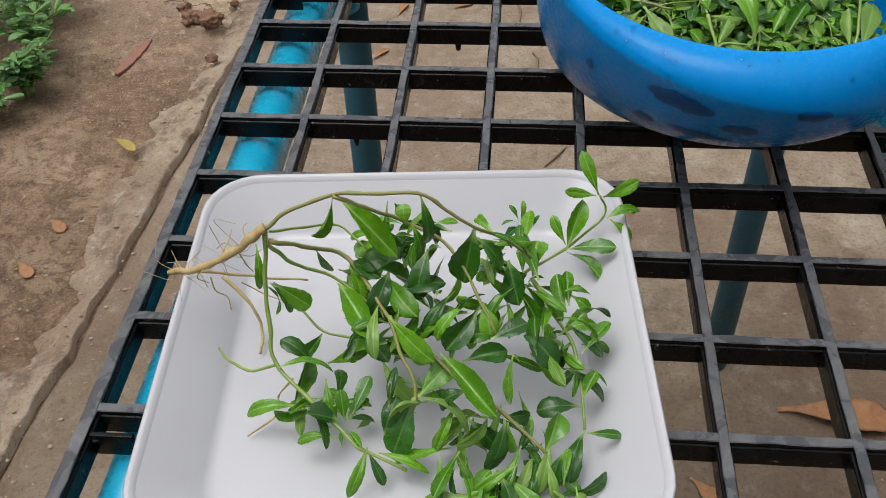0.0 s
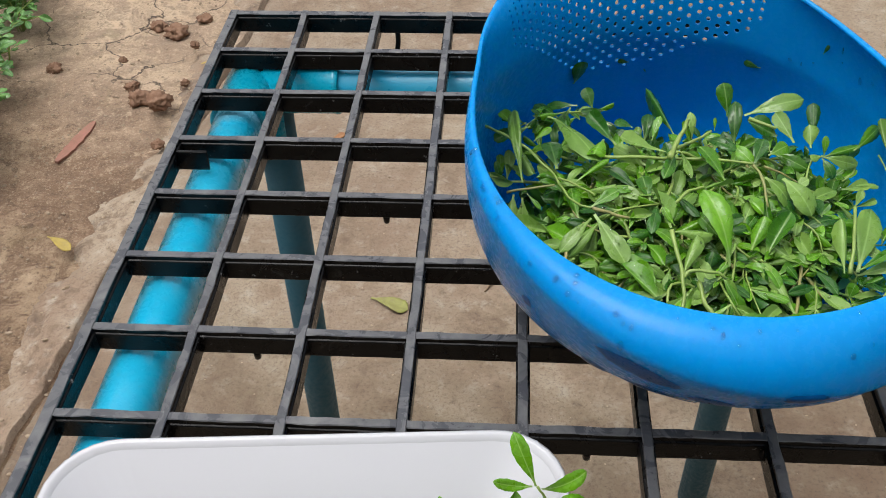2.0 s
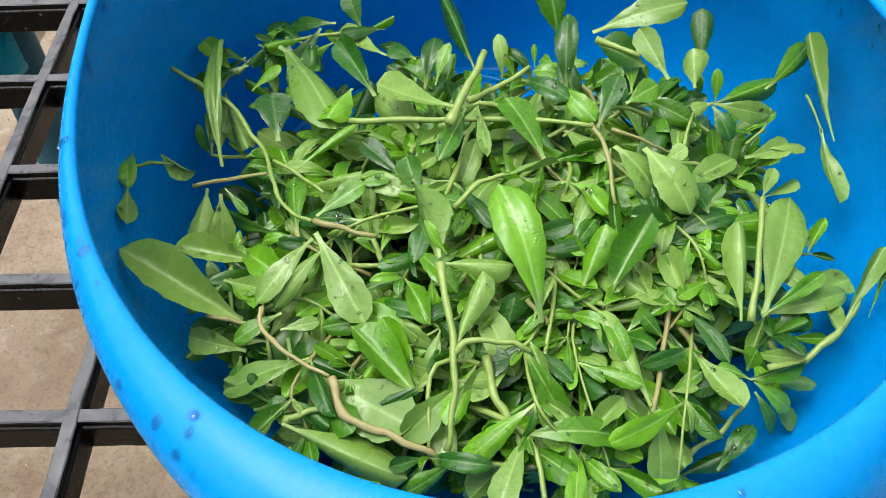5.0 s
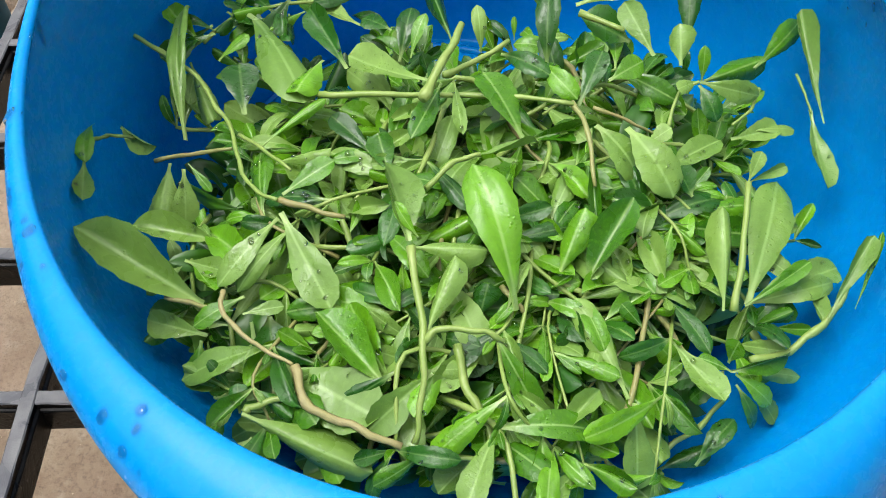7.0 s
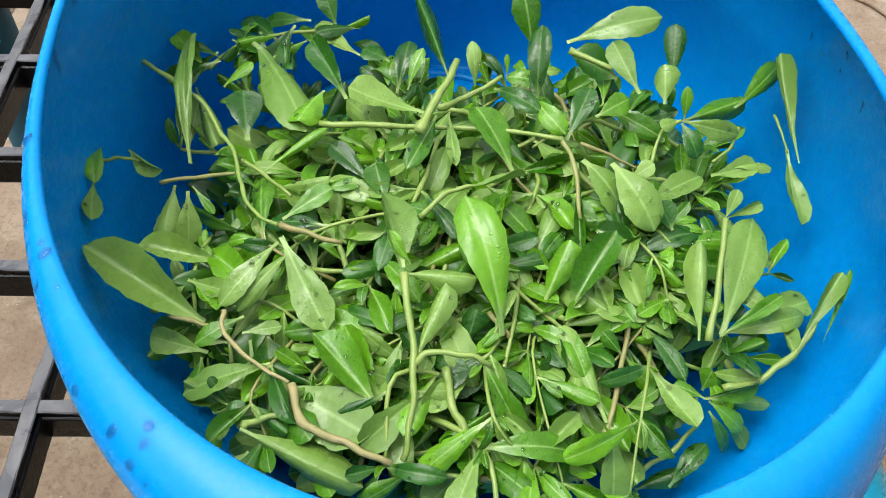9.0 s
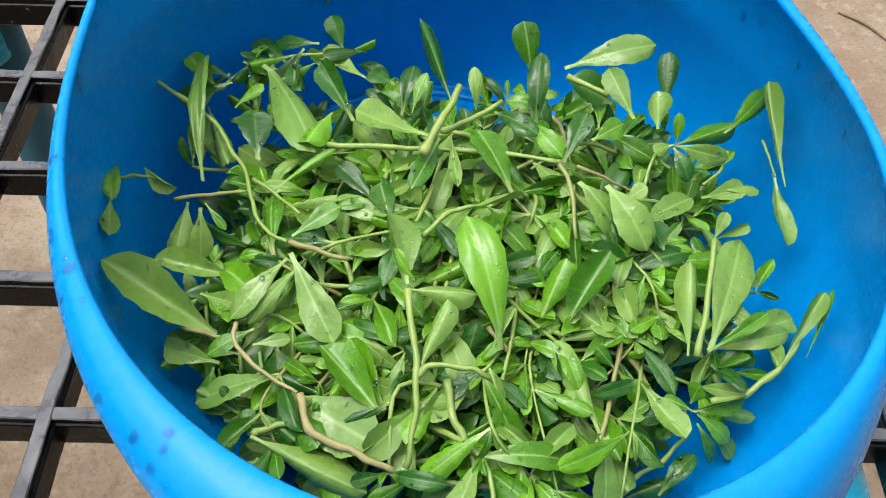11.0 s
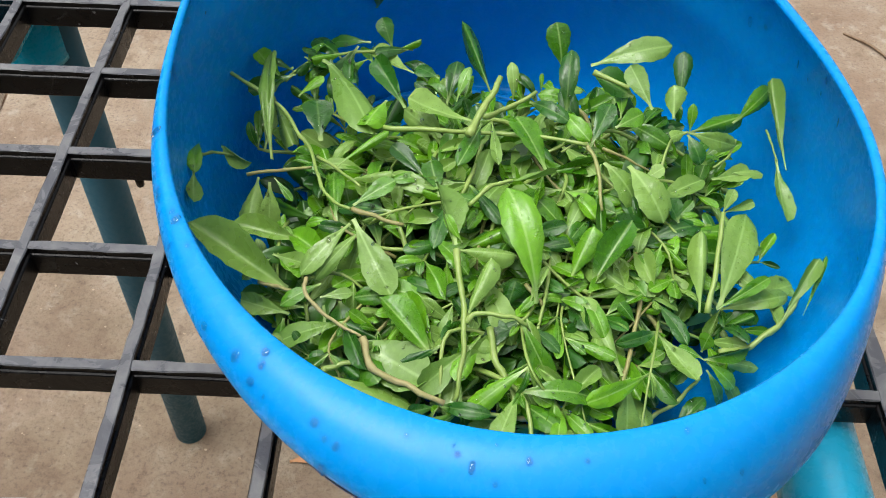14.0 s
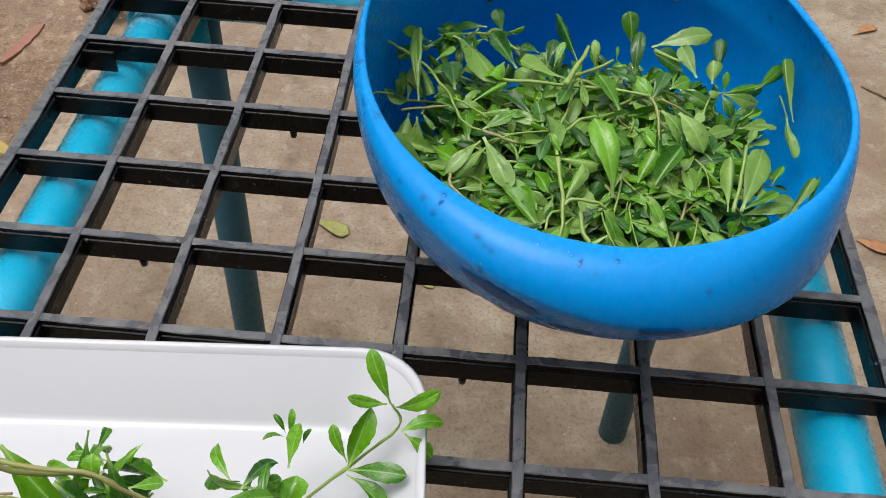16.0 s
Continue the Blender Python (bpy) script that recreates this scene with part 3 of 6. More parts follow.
def bowl_body():
    """Outer wall, rolled lip and inner wall in one skin, with round holes through the pouring side."""
    bm = bmesh.new()
    NA, NU = 144, 57
    angles = [2 * math.pi * i / NA for i in range(NA)]
    out, inn = [], []
    for j in range(NU + 1):
        u = j / NU
        out.append([bm.verts.new(bowl_point(a, u)) for a in angles])
        row = []
        for a in angles:
            n = bowl_normal(a, u)
            if u < 0.08:
                n = (n * u / 0.08 + Vector((0, 0, -1)) * (1 - u / 0.08)).normalized()
            row.append(bm.verts.new(bowl_point(a, u) - n * THICK * (0.6 + 0.4 * max(0.0, u - 0.92) / 0.08)))      # thicker at the lip
        inn.append(row)
    lip = []
    for th in (40, 90, 140):
        row = []
        for a in angles:
            n = bowl_normal(a, 1.0)
            side = Vector((-math.sin(a), math.cos(a), 0))
            t = n.cross(side)
            if t.dot(bowl_point(a, 1.0) - bowl_point(a, 0.95)) < 0:
                t = -t
            c = bowl_point(a, 1.0) - n * THICK / 2
            row.append(bm.verts.new(c + (n * math.cos(radians(th)) + t * math.sin(radians(th)) * 1.1) * THICK / 2))
        lip.append(row)
    hole = set()
    a0, half = radians(102), radians(38.5)
    for j in range(NU):
        for i in range(NA):
            t = (angles[i] + math.pi / NA - a0) / half
            if abs(t) < 1 and 0.485 + 0.22 * t * t < (j + 0.5) / NU < 0.95 - 0.06 * t * t and (i + j) % 2 == 0:
                hole.add((i, j))

    def cell(V, i, j):
        return [V[j][i], V[j][(i + 1) % NA], V[j + 1][(i + 1) % NA], V[j + 1][i]]

    def pierced(q):
        c = sum((v.co for v in q), Vector()) / 4
        ex, ey = (q[1].co - q[0].co).normalized(), (q[3].co - q[0].co).normalized()
        r = min(0.00135, 0.47 * (q[3].co - q[0].co).length, 0.40 * (q[1].co - q[0].co).length)
        ring = [bm.verts.new(c + r * (ex * math.cos(radians(g)) + ey * math.sin(radians(g)))) for g in (225, 270, 315, 0, 45, 90, 135, 180)]
        for k in range(4):
            bm.faces.new((q[k], q[(k + 1) % 4], ring[(2 * k + 2) % 8], ring[2 * k + 1], ring[2 * k]))
        return ring

    for j in range(NU):
        for i in range(NA):
            if (i, j) in hole:
                a, b = pierced(cell(out, i, j)), pierced(cell(inn, i, j))
                a, b = [bm.verts.new(v.co) for v in a], [bm.verts.new(v.co) for v in b]      # a crisp edge round the hole
                for k in range(8):
                    bm.faces.new((a[k], a[(k + 1) % 8], b[(k + 1) % 8], b[k]))
            else:
                bm.faces.new(cell(out, i, j))
                bm.faces.new(cell(inn, i, j)[::-1])
    for a, b in zip([out[-1]] + lip, lip + [inn[-1]]):
        for i in range(NA):
            bm.faces.new((a[i], a[(i + 1) % NA], b[(i + 1) % NA], b[i]))
    bm.faces.new(out[0][::-1])
    bm.faces.new(inn[0])
    bmesh.ops.recalc_face_normals(bm, faces=bm.faces)
    return bm


bowl = thing("bowl", "bright blue plastic washing bowl with a perforated pouring side", "bowl", at=(BX, BY, H))
part("body", bowl_body(), BLUE, bowl)


def foot_ring():
    bm = bmesh.new()
    pts = [Vector((SX + (RF - 0.004) * math.cos(a), SY + (RF - 0.004) * math.sin(a), 0.0016)) for a in [2 * math.pi * k / 64 for k in range(64)]]
    rings = []
    for p in pts:
        d = (p - Vector((SX, SY, 0.0016))).normalized()
        rings.append([bm.verts.new(p + 0.0016 * (d * math.cos(t) + Vector((0, 0, 1)) * math.sin(t))) for t in [2 * math.pi * q / 8 for q in range(8)]])
    for k in range(64):
        a, b = rings[k], rings[(k + 1) % 64]
        for q in range(8):
            bm.faces.new((a[q], a[(q + 1) % 8], b[(q + 1) % 8], b[q]))
    return bm


part("foot_ring", foot_ring(), BLUE, bowl)
# painted dark ovals in place of leaves showing through the translucent wall
SILHOUETTE = plastic("silhouette_blue", (0.0, 0.075, 0.26), (0.0, 0.055, 0.20), 0.3, 60, spec=0.12)


def smudge(a, u, ra, ru, tilt, seed):
    """A dark oval mark following the bowl's outer face, standing in for a leaf seen through it."""
    bm = bmesh.new()
    r = random.Random(seed)
    a, c, s = radians(a), math.cos(tilt), math.sin(tilt)
    bumps = [r.uniform(0.82, 1.12) for k in range(20)]
    rings = []
    for q in (0.0, 0.35, 0.7, 1.0):
        ring = []
        for k in range(20):
            g = 2 * math.pi * k / 20
            x, y = q * bumps[k] * math.cos(g), q * bumps[k] * math.sin(g)
            aa, uu = a + ra * (x * c - y * s * 0.5), u + ru * (x * s + y * c)
            ring.append(bm.verts.new(bowl_point(aa, uu) + bowl_normal(aa, uu) * (0.0005 if q < 1 else 0.0002)))
        rings.append(ring)
    for i, j in zip(rings, rings[1:]):
        for k in range(20):
            bm.faces.new((i[k], i[(k + 1) % 20], j[(k + 1) % 20], j[k]))
    bmesh.ops.remove_doubles(bm, verts=rings[0], dist=0.00001)
    return bm


for k, q in enumerate(((257.0, 0.55, 0.13, 0.030, -0.15), (250.5, 0.41, 0.06, 0.028, -0.5), (264.0, 0.42, 0.13, 0.024, -0.1), (271.0, 0.50, 0.07, 0.024, 0.2), (283.0, 0.60, 0.07, 0.030, 0.5), (231.5, 0.50, 0.025, 0.02, 0.0))):
    part("smudge", smudge(*q, k), SILHOUETTE, bowl, "dark blue silhouette of a leaf inside the bowl")


# ---- leaves ----
def leaf_mesh(arch, fold, twist, tip, curl, seed):
    """A spoon-shaped leaf, one long and one wide, its ends on the y axis: arch bends it along, fold along its rib, curl rolls its edges."""
    rng = random.Random(seed)
    rows, cols = 19, 7
    wave = rng.uniform(0, 6)
    g, k = rng.uniform(1.15, 1.65), tip * rng.uniform(0.56, 0.80)      # narrow base, broad blunt end
    # the rib, bent evenly and more towards the tip, then laid with both ends level
    rib, p, ang = [], Vector((0, 0)), 0.0
    for j in range(rows):
        rib.append(p.copy())
        ang -= arch * (0.6 + 0.8 * j / rows) / rows
        p = p + Vector((math.cos(ang), math.sin(ang))) / (rows - 1)
    e = rib[-1]
    q = e.length
    rib = [Vector(((v.x * e.x + v.y * e.y) / q, (v.y * e.x - v.x * e.y) / q)) / q for v in rib]
    bm = bmesh.new()
    grid_v = []
    for j, c in enumerate(rib):
        t = j / (rows - 1)
        peak = g / (g + k)
        w = 0.5 * (t ** g) * (1 - t) ** k / (peak ** g * (1 - peak) ** k)
        w = max(w, 0.075 * (1 - 0.5 * t) * (1 - t ** 8))
        row = []
        tw = twist * (t - 0.45)
        for i in range(cols):
            s = (i / (cols - 1)) * 2 - 1
            x = w * s * (1 - 0.12 * curl * s * s)
            if abs(s) == 1:
                x *= 1 + 0.045 * math.sin(wave * 2 + 36 * t) * min(1, 2 * t)
            z = fold * abs(s) * w * 0.36 - curl * 0.30 * w * abs(s) ** 3
            z += 0.016 * math.sin(wave + 7 * t + 2.5 * s) * abs(s) * min(1, 3 * t) + 0.006 * math.sin(wave * 3 + 19 * t) * s * s
            x, z = x * math.cos(tw) - 2.6 * z * math.sin(tw), z * math.cos(tw) + 0.38 * x * math.sin(tw)
            row.append(bm.verts.new((x, c.x, c.y + z)))
        grid_v.append(row)
    for a, b in zip(grid_v, grid_v[1:]):
        for i in range(cols - 1):
            bm.faces.new((a[i], a[i + 1], b[i + 1], b[i]))
    return bm


SHAPES = [(0.35, 0.34, 0.3, 0.85, 0.2), (0.7, 0.26, -0.5, 0.95, 0.3), (-0.35, 0.48, 0.5, 0.9, 0.0), (1.2, 0.42, 0.7, 1.05, 0.5), (0.25, 0.75, -0.8, 1.1, -0.2),
          (0.5, 0.16, 0.2, 0.75, 0.5), (-0.6, 0.38, -0.5, 1.0, 0.2), (1.6, 0.38, 0.4, 0.9, 0.3), (0.8, 0.9, -1.1, 1.15, 0.1), (0.3, -0.25, 0.6, 0.85, 0.8)]
LEAVES = {}
for m in (LEAF, LEAF_PALE, LEAF_DARK, LEAF_WEED):
    LEAVES[m.name] = [finish(leaf_mesh(*s, k), "leaf", m) for k, s in enumerate(SHAPES)]
rng = random.Random(5)


def leaf_pose(base, tip, width, roll=None, r=rng):
    base, tip = Vector(base), Vector(tip)
    d = tip - base
    n = d.length
    y = d / n
    up = Vector((r.uniform(-0.25, 0.25), -0.35 + r.uniform(-0.25, 0.25), 1))
    x = y.cross(up).normalized()
    z = x.cross(y)
    a = r.gauss(0, 0.28) if roll is None else roll
    x, z = x * math.cos(a) + z * math.sin(a), z * math.cos(a) - x * math.sin(a)
    m = Matrix((x * width, y * n, z * n)).transposed().to_4x4()
    m.translation = base
    return m


BROAD = []      # the broad leaves of the heap, on which drops may sit


def blade(parent, m, base, tip, width, shape=None, roll=None):
    k = rng.randrange(len(SHAPES)) if shape is None else shape
    if isinstance(parent, bpy.types.Object) and parent.location.length == 0:     # the large leaves lie rather flat
        k, roll = rng.choice((0, 1, 5, 9, 2, 3, 4)), rng.gauss(0, 0.26)
        if parent.name.startswith("uprooted"):
            k, roll = rng.choice((0, 1, 3, 3, 4, 7, 7, 8)), rng.gauss(0, 0.5)
    ob = new("leaf", LEAVES[m.name][k])
    ob.parent = parent
    at = leaf_pose(base, tip, width * (1.06 if parent.name.startswith("sprig") else 0.9), roll)
    ob.matrix_basis = Matrix.Translation(-parent.location) @ at
    if parent.name.startswith("sprig") and (Vector(tip) - Vector(base)).length > 0.012:
        BROAD.append((ob.data, at))
    return ob


def twig(parent, m, radius, *pts, name=""):
    pts = [Vector(p) - parent.location for p in pts]
    path = smooth_path(pts, 5)
    n = len(path)
    path = [q + radius * 0.5 * Vector((wob(k * 0.37, q.x * 60, 1, 2), wob(k * 0.41, q.y * 60, 1, 5), wob(k * 0.33, q.z * 60, 1, 7))) for k, q in enumerate(path)]
    rad = [radius * 0.52 * (1.1 - 0.35 * k / n) * (1 + 0.07 * math.sin(k * 1.7) + 0.28 * max(0, math.sin(k * 0.62 + radius * 9000)) ** 14) for k in range(n)]
    if m is ROOT and radius > 0.003:
        rad = [radius * (0.32 + 0.30 * k / n) * (1 + 0.14 * math.sin(k * 1.3) + 0.08 * math.sin(k * 2.9)) for k in range(n)]
    return part(name or ("root" if m is ROOT else "stem"), tube(path, rad, 7), m, parent)


# ---- greens in the bowl ----
def heap_top(x, y):
    return H + 0.050 + 0.016 * math.exp(-((x - 0.265) ** 2 + (y + 0.208) ** 2) / 0.055 ** 2)


def in_bowl(p, margin=0.006):
    z = p.z - H
    if z < 0.004:
        return False
    if z < 0.06:
        u = math.acos(1 - z / 0.0755) / (math.pi / 2) * 0.6
    else:
        u = 0.62
    s = 1 - min(u / 0.6, 1)
    dx, dy = p.x - BX - SX * s, p.y - BY - SY * s
    a = math.atan2(dy, dx)
    q = bowl_point(a, u)
    return math.hypot(dx, dy) < math.hypot(q.x - SX * s, q.y - SY * s) - margin


def bare(p):
    """Where the bowl's wall shows beside the heap."""
    if p.y > -0.188:
        return p.x < 0.185 or p.y > (-0.136 if p.x < 0.255 else -0.152)
    return p.x < (0.186 if p.y < -0.236 else 0.195)


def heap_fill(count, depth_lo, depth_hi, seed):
    """The mass of leaves under the top ones: one mesh, its greens darkened for shade."""
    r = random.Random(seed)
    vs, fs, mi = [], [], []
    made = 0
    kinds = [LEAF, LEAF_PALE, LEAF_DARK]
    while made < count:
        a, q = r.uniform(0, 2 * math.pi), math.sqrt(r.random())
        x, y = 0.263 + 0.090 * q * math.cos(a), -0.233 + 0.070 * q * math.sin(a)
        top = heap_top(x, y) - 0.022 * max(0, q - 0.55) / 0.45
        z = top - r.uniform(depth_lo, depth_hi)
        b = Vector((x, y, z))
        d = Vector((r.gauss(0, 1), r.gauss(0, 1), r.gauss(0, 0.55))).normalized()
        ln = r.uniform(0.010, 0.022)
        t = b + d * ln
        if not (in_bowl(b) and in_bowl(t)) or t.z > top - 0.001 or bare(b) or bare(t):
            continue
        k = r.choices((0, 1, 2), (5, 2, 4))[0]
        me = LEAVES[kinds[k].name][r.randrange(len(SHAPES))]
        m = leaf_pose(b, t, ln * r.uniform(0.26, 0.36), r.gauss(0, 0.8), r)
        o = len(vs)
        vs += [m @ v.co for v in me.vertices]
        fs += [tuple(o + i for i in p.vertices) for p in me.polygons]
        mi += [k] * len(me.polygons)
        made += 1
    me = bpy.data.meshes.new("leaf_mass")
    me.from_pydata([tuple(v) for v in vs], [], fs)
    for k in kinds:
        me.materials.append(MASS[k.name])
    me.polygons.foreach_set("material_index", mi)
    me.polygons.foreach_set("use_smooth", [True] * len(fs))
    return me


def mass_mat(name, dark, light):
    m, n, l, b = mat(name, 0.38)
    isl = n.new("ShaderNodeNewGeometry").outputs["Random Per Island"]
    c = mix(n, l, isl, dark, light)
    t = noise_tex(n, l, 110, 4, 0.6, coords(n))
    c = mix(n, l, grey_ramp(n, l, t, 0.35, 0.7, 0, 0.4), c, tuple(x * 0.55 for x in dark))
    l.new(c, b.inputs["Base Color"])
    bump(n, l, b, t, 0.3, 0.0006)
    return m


# fresh and dark leaf colours again, lowered to paint shade inside the heap
MASS = {"fresh_leaf": mass_mat("shaded_fresh_leaf_mass", (0.016, 0.075, 0.004), (0.055, 0.18, 0.008)),
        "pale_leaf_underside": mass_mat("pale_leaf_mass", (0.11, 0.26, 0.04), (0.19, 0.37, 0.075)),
        "dark_leaf": mass_mat("shaded_dark_leaf_mass", (0.012, 0.062, 0.006), (0.028, 0.125, 0.009))}
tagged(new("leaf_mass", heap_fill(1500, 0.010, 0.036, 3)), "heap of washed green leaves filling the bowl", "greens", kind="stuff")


def loose_sprig(r):
    """A short sprig lying in the heap's surface: leaf pairs up a fleshy stem and a tuft at its end."""
    while True:
        a, q = r.uniform(0, 2 * math.pi), math.sqrt(r.random())
        x, y = 0.266 + 0.088 * q * math.cos(a), -0.234 + 0.074 * q * math.sin(a)
        z = heap_top(x, y) - 0.020 * max(0, q - 0.55) / 0.45 - r.uniform(0.003, 0.015)
        az = r.uniform(0, 2 * math.pi)
        ln = r.uniform(0.025, 0.055)
        d = Vector((math.cos(az), math.sin(az), r.uniform(-0.12, 0.10)))
        p0 = Vector((x, y, z))
        p2 = p0 + d * ln
        p2.z = min(p2.z, heap_top(p2.x, p2.y) - 0.003)
        if in_bowl(p0, 0.012) and in_bowl(p2, 0.012) and not bare(p0) and not bare(p2):
            break
    p1 = (p0 + p2) / 2 + Vector((r.uniform(-1, 1), r.uniform(-1, 1), r.uniform(0, 1))) * 0.009
    sp = thing("sprig", r.choice(("short green sprig lying in the heap of greens", "wet green sprig with paired leaves in the heap", "pale-stemmed sprig tangled in the heap of greens")), "greens", "sprigs in the bowl", at=tuple(p0))
    twig(sp, r.choice((STEM,) * 9 + (STEM_BROWN,)), r.uniform(0.0007, 0.0014), p0, p1, p2)
    path = smooth_path([p0, p1, p2], 4)

    def grow(at, out, l2, w):
        tip = at + out.normalized() * l2
        tip.z = min(tip.z, heap_top(tip.x, tip.y) + 0.001)
        if in_bowl(tip, 0.004) and not bare(tip):
            blade(sp, r.choices((LEAF, LEAF_PALE, LEAF_DARK), (6, 3, 2))[0], at, tip, (tip - at).length * w)

    for k in range(r.choice((1, 2, 2, 4)), len(path) - 1, 3):
        t = (path[k] - path[k - 1]).normalized()
        side = t.cross(Vector((0, 0, 1))).normalized()
        for s in (1, -1):
            if r.random() > 0.1:
                grow(path[k], side * s * r.uniform(0.5, 1.0) + t * r.uniform(0.2, 0.9) + Vector((0, 0, r.uniform(-0.4, 0.6))), r.uniform(0.009, 0.022), r.uniform(0.26, 0.38))
            if r.random() < 0.55:
                grow(path[k], side * s * r.uniform(0.2, 0.8) + t * 0.8 + Vector((0, 0, r.uniform(0.0, 0.8))), r.uniform(0.005, 0.010), r.uniform(0.24, 0.32))
    t = (path[-1] - path[-2]).normalized()
    side = t.cross(Vector((0, 0, 1))).normalized()
    turn = r.uniform(0, 2)
    for k in range(r.choice((4, 5, 6, 7))):
        g = turn + k * 2.4
        grow(path[-1], t * r.uniform(0.3, 1.0) + side * math.cos(g) + Vector((0, 0, 0.7 * math.sin(g) + 0.2)), r.uniform(0.007, 0.019) * (1 - 0.07 * k), r.uniform(0.25, 0.36))
    if r.random() < 0.14:
        bm = bmesh.new()
        bmesh.ops.create_uvsphere(bm, u_segments=8, v_segments=6, radius=1, matrix=Matrix.Translation(path[-1] - sp.location + t * 0.002) @ t.to_track_quat("Z", "Y").to_matrix().to_4x4() @ Matrix.Diagonal((0.0011, 0.0011, 0.0024, 1)))
        part("bud", bm, STEM, sp, "small yellow-green bud")
    return sp


r_heap = random.Random(21)
for k in range(172):
    loose_sprig(r_heap)

sp = thing("sprig", "limp green sprig with a pale bent stem in the bowl", "greens", "sprigs in the bowl")
twig(sp, STEM, 0.0012, (0.1790, -0.1750, 0.5730), (0.1890, -0.1830, 0.5730), (0.2000, -0.1920, 0.5720), (0.2070, -0.2040, 0.5720), (0.2110, -0.2100, 0.5720), (0.2150, -0.2230, 0.5730), (0.2200, -0.2330, 0.5740), (0.2260, -0.2370, 0.5750))
twig(sp, STEM_BROWN, 0.0014, (0.2260, -0.2370, 0.5750), (0.2330, -0.2390, 0.5740), (0.2410, -0.2410, 0.5730))
twig(sp, STEM_BROWN, 0.0011, (0.1910, -0.2140, 0.5640), (0.1990, -0.2140, 0.5660), (0.2120, -0.2160, 0.5700))
twig(sp, STEM, 0.001, (0.2130, -0.2120, 0.5710), (0.2200, -0.2190, 0.5730), (0.2280, -0.2270, 0.5740))
blade(sp, LEAF_PALE, (0.1980, -0.2080, 0.5650), (0.1930, -0.1640, 0.5730), 0.0062)
blade(sp, LEAF_PALE, (0.1940, -0.1780, 0.5650), (0.2030, -0.1980, 0.5620), 0.0057)
blade(sp, LEAF_PALE, (0.1940, -0.2130, 0.5620), (0.1920, -0.2260, 0.5540), 0.0080)
blade(sp, LEAF_PALE, (0.1980, -0.2150, 0.5620), (0.1980, -0.2250, 0.5520), 0.0067)
blade(sp, LEAF, (0.2000, -0.2160, 0.5650), (0.2060, -0.2220, 0.5610), 0.0023)
blade(sp, LEAF_PALE, (0.2270, -0.2400, 0.5740), (0.2390, -0.2610, 0.5660), 0.0087)
blade(sp, LEAF_PALE, (0.2260, -0.2400, 0.5720), (0.2130, -0.2540, 0.5650), 0.0059)
blade(sp, LEAF_PALE, (0.2290, -0.2410, 0.5700), (0.2170, -0.2540, 0.5630), 0.0048)
blade(sp, LEAF, (0.2260, -0.2320, 0.5710), (0.2380, -0.2250, 0.5750), 0.0055)

sp = thing("sprig", "wilted pale leaf pair on a thin stem against the bowl wall", "greens", "sprigs in the bowl")
twig(sp, STEM, 0.001, (0.1760, -0.2130, 0.5700), (0.1780, -0.2120, 0.5700), (0.1820, -0.2120, 0.5710), (0.1880, -0.2140, 0.5720))
blade(sp, LEAF_PALE, (0.1830, -0.2080, 0.5700), (0.1940, -0.2170, 0.5720), 0.0052)
blade(sp, LEAF, (0.1760, -0.2070, 0.5700), (0.1780, -0.2220, 0.5720), 0.0050)
blade(sp, LEAF_PALE, (0.1770, -0.2200, 0.5710), (0.1800, -0.2340, 0.5720), 0.0048)

sp = thing("sprig", "broad-leaved green sprig lying in the bowl", "greens", "sprigs in the bowl")
blade(sp, LEAF_PALE, (0.2100, -0.1660, 0.5720), (0.2300, -0.2090, 0.5780), 0.0122)
blade(sp, LEAF, (0.2330, -0.1940, 0.5790), (0.2280, -0.2080, 0.5810), 0.0087)
blade(sp, LEAF_DARK, (0.2130, -0.2030, 0.5690), (0.2100, -0.1870, 0.5720), 0.0094)
blade(sp, LEAF_DARK, (0.2150, -0.1570, 0.5650), (0.2040, -0.1470, 0.5660), 0.0081)
blade(sp, LEAF, (0.2030, -0.1810, 0.5680), (0.2110, -0.1750, 0.5720), 0.0043)
blade(sp, LEAF_DARK, (0.2390, -0.1940, 0.5760), (0.2280, -0.1730, 0.5790), 0.0069)
blade(sp, LEAF, (0.2200, -0.2180, 0.5730), (0.2350, -0.2070, 0.5780), 0.0031)
blade(sp, LEAF_PALE, (0.2230, -0.2210, 0.5700), (0.2370, -0.2210, 0.5750), 0.0043)
blade(sp, LEAF_DARK, (0.2390, -0.1500, 0.5650), (0.2260, -0.1550, 0.5670), 0.0054)
blade(sp, LEAF, (0.2320, -0.1510, 0.5640), (0.2420, -0.1490, 0.5690), 0.0029)
blade(sp, LEAF_DARK, (0.2320, -0.1510, 0.5660), (0.2280, -0.1440, 0.5740), 0.0061)
blade(sp, LEAF_PALE, (0.2400, -0.1630, 0.5650), (0.2250, -0.1500, 0.5650), 0.0069)
blade(sp, LEAF_DARK, (0.2490, -0.1700, 0.5690), (0.2410, -0.1660, 0.5700), 0.0073)

sp = thing("sprig", "pale yellow-green cut stem with wet leaves", "greens", "sprigs in the bowl")
twig(sp, STEM, 0.0014, (0.2320, -0.2050, 0.5780), (0.2510, -0.2070, 0.5790), (0.2640, -0.2060, 0.5780), (0.2790, -0.2090, 0.5800), (0.2940, -0.2130, 0.5810))
twig(sp, STEM, 0.0022, (0.2580, -0.2150, 0.5850), (0.2630, -0.2060, 0.5870), (0.2680, -0.1950, 0.5910))
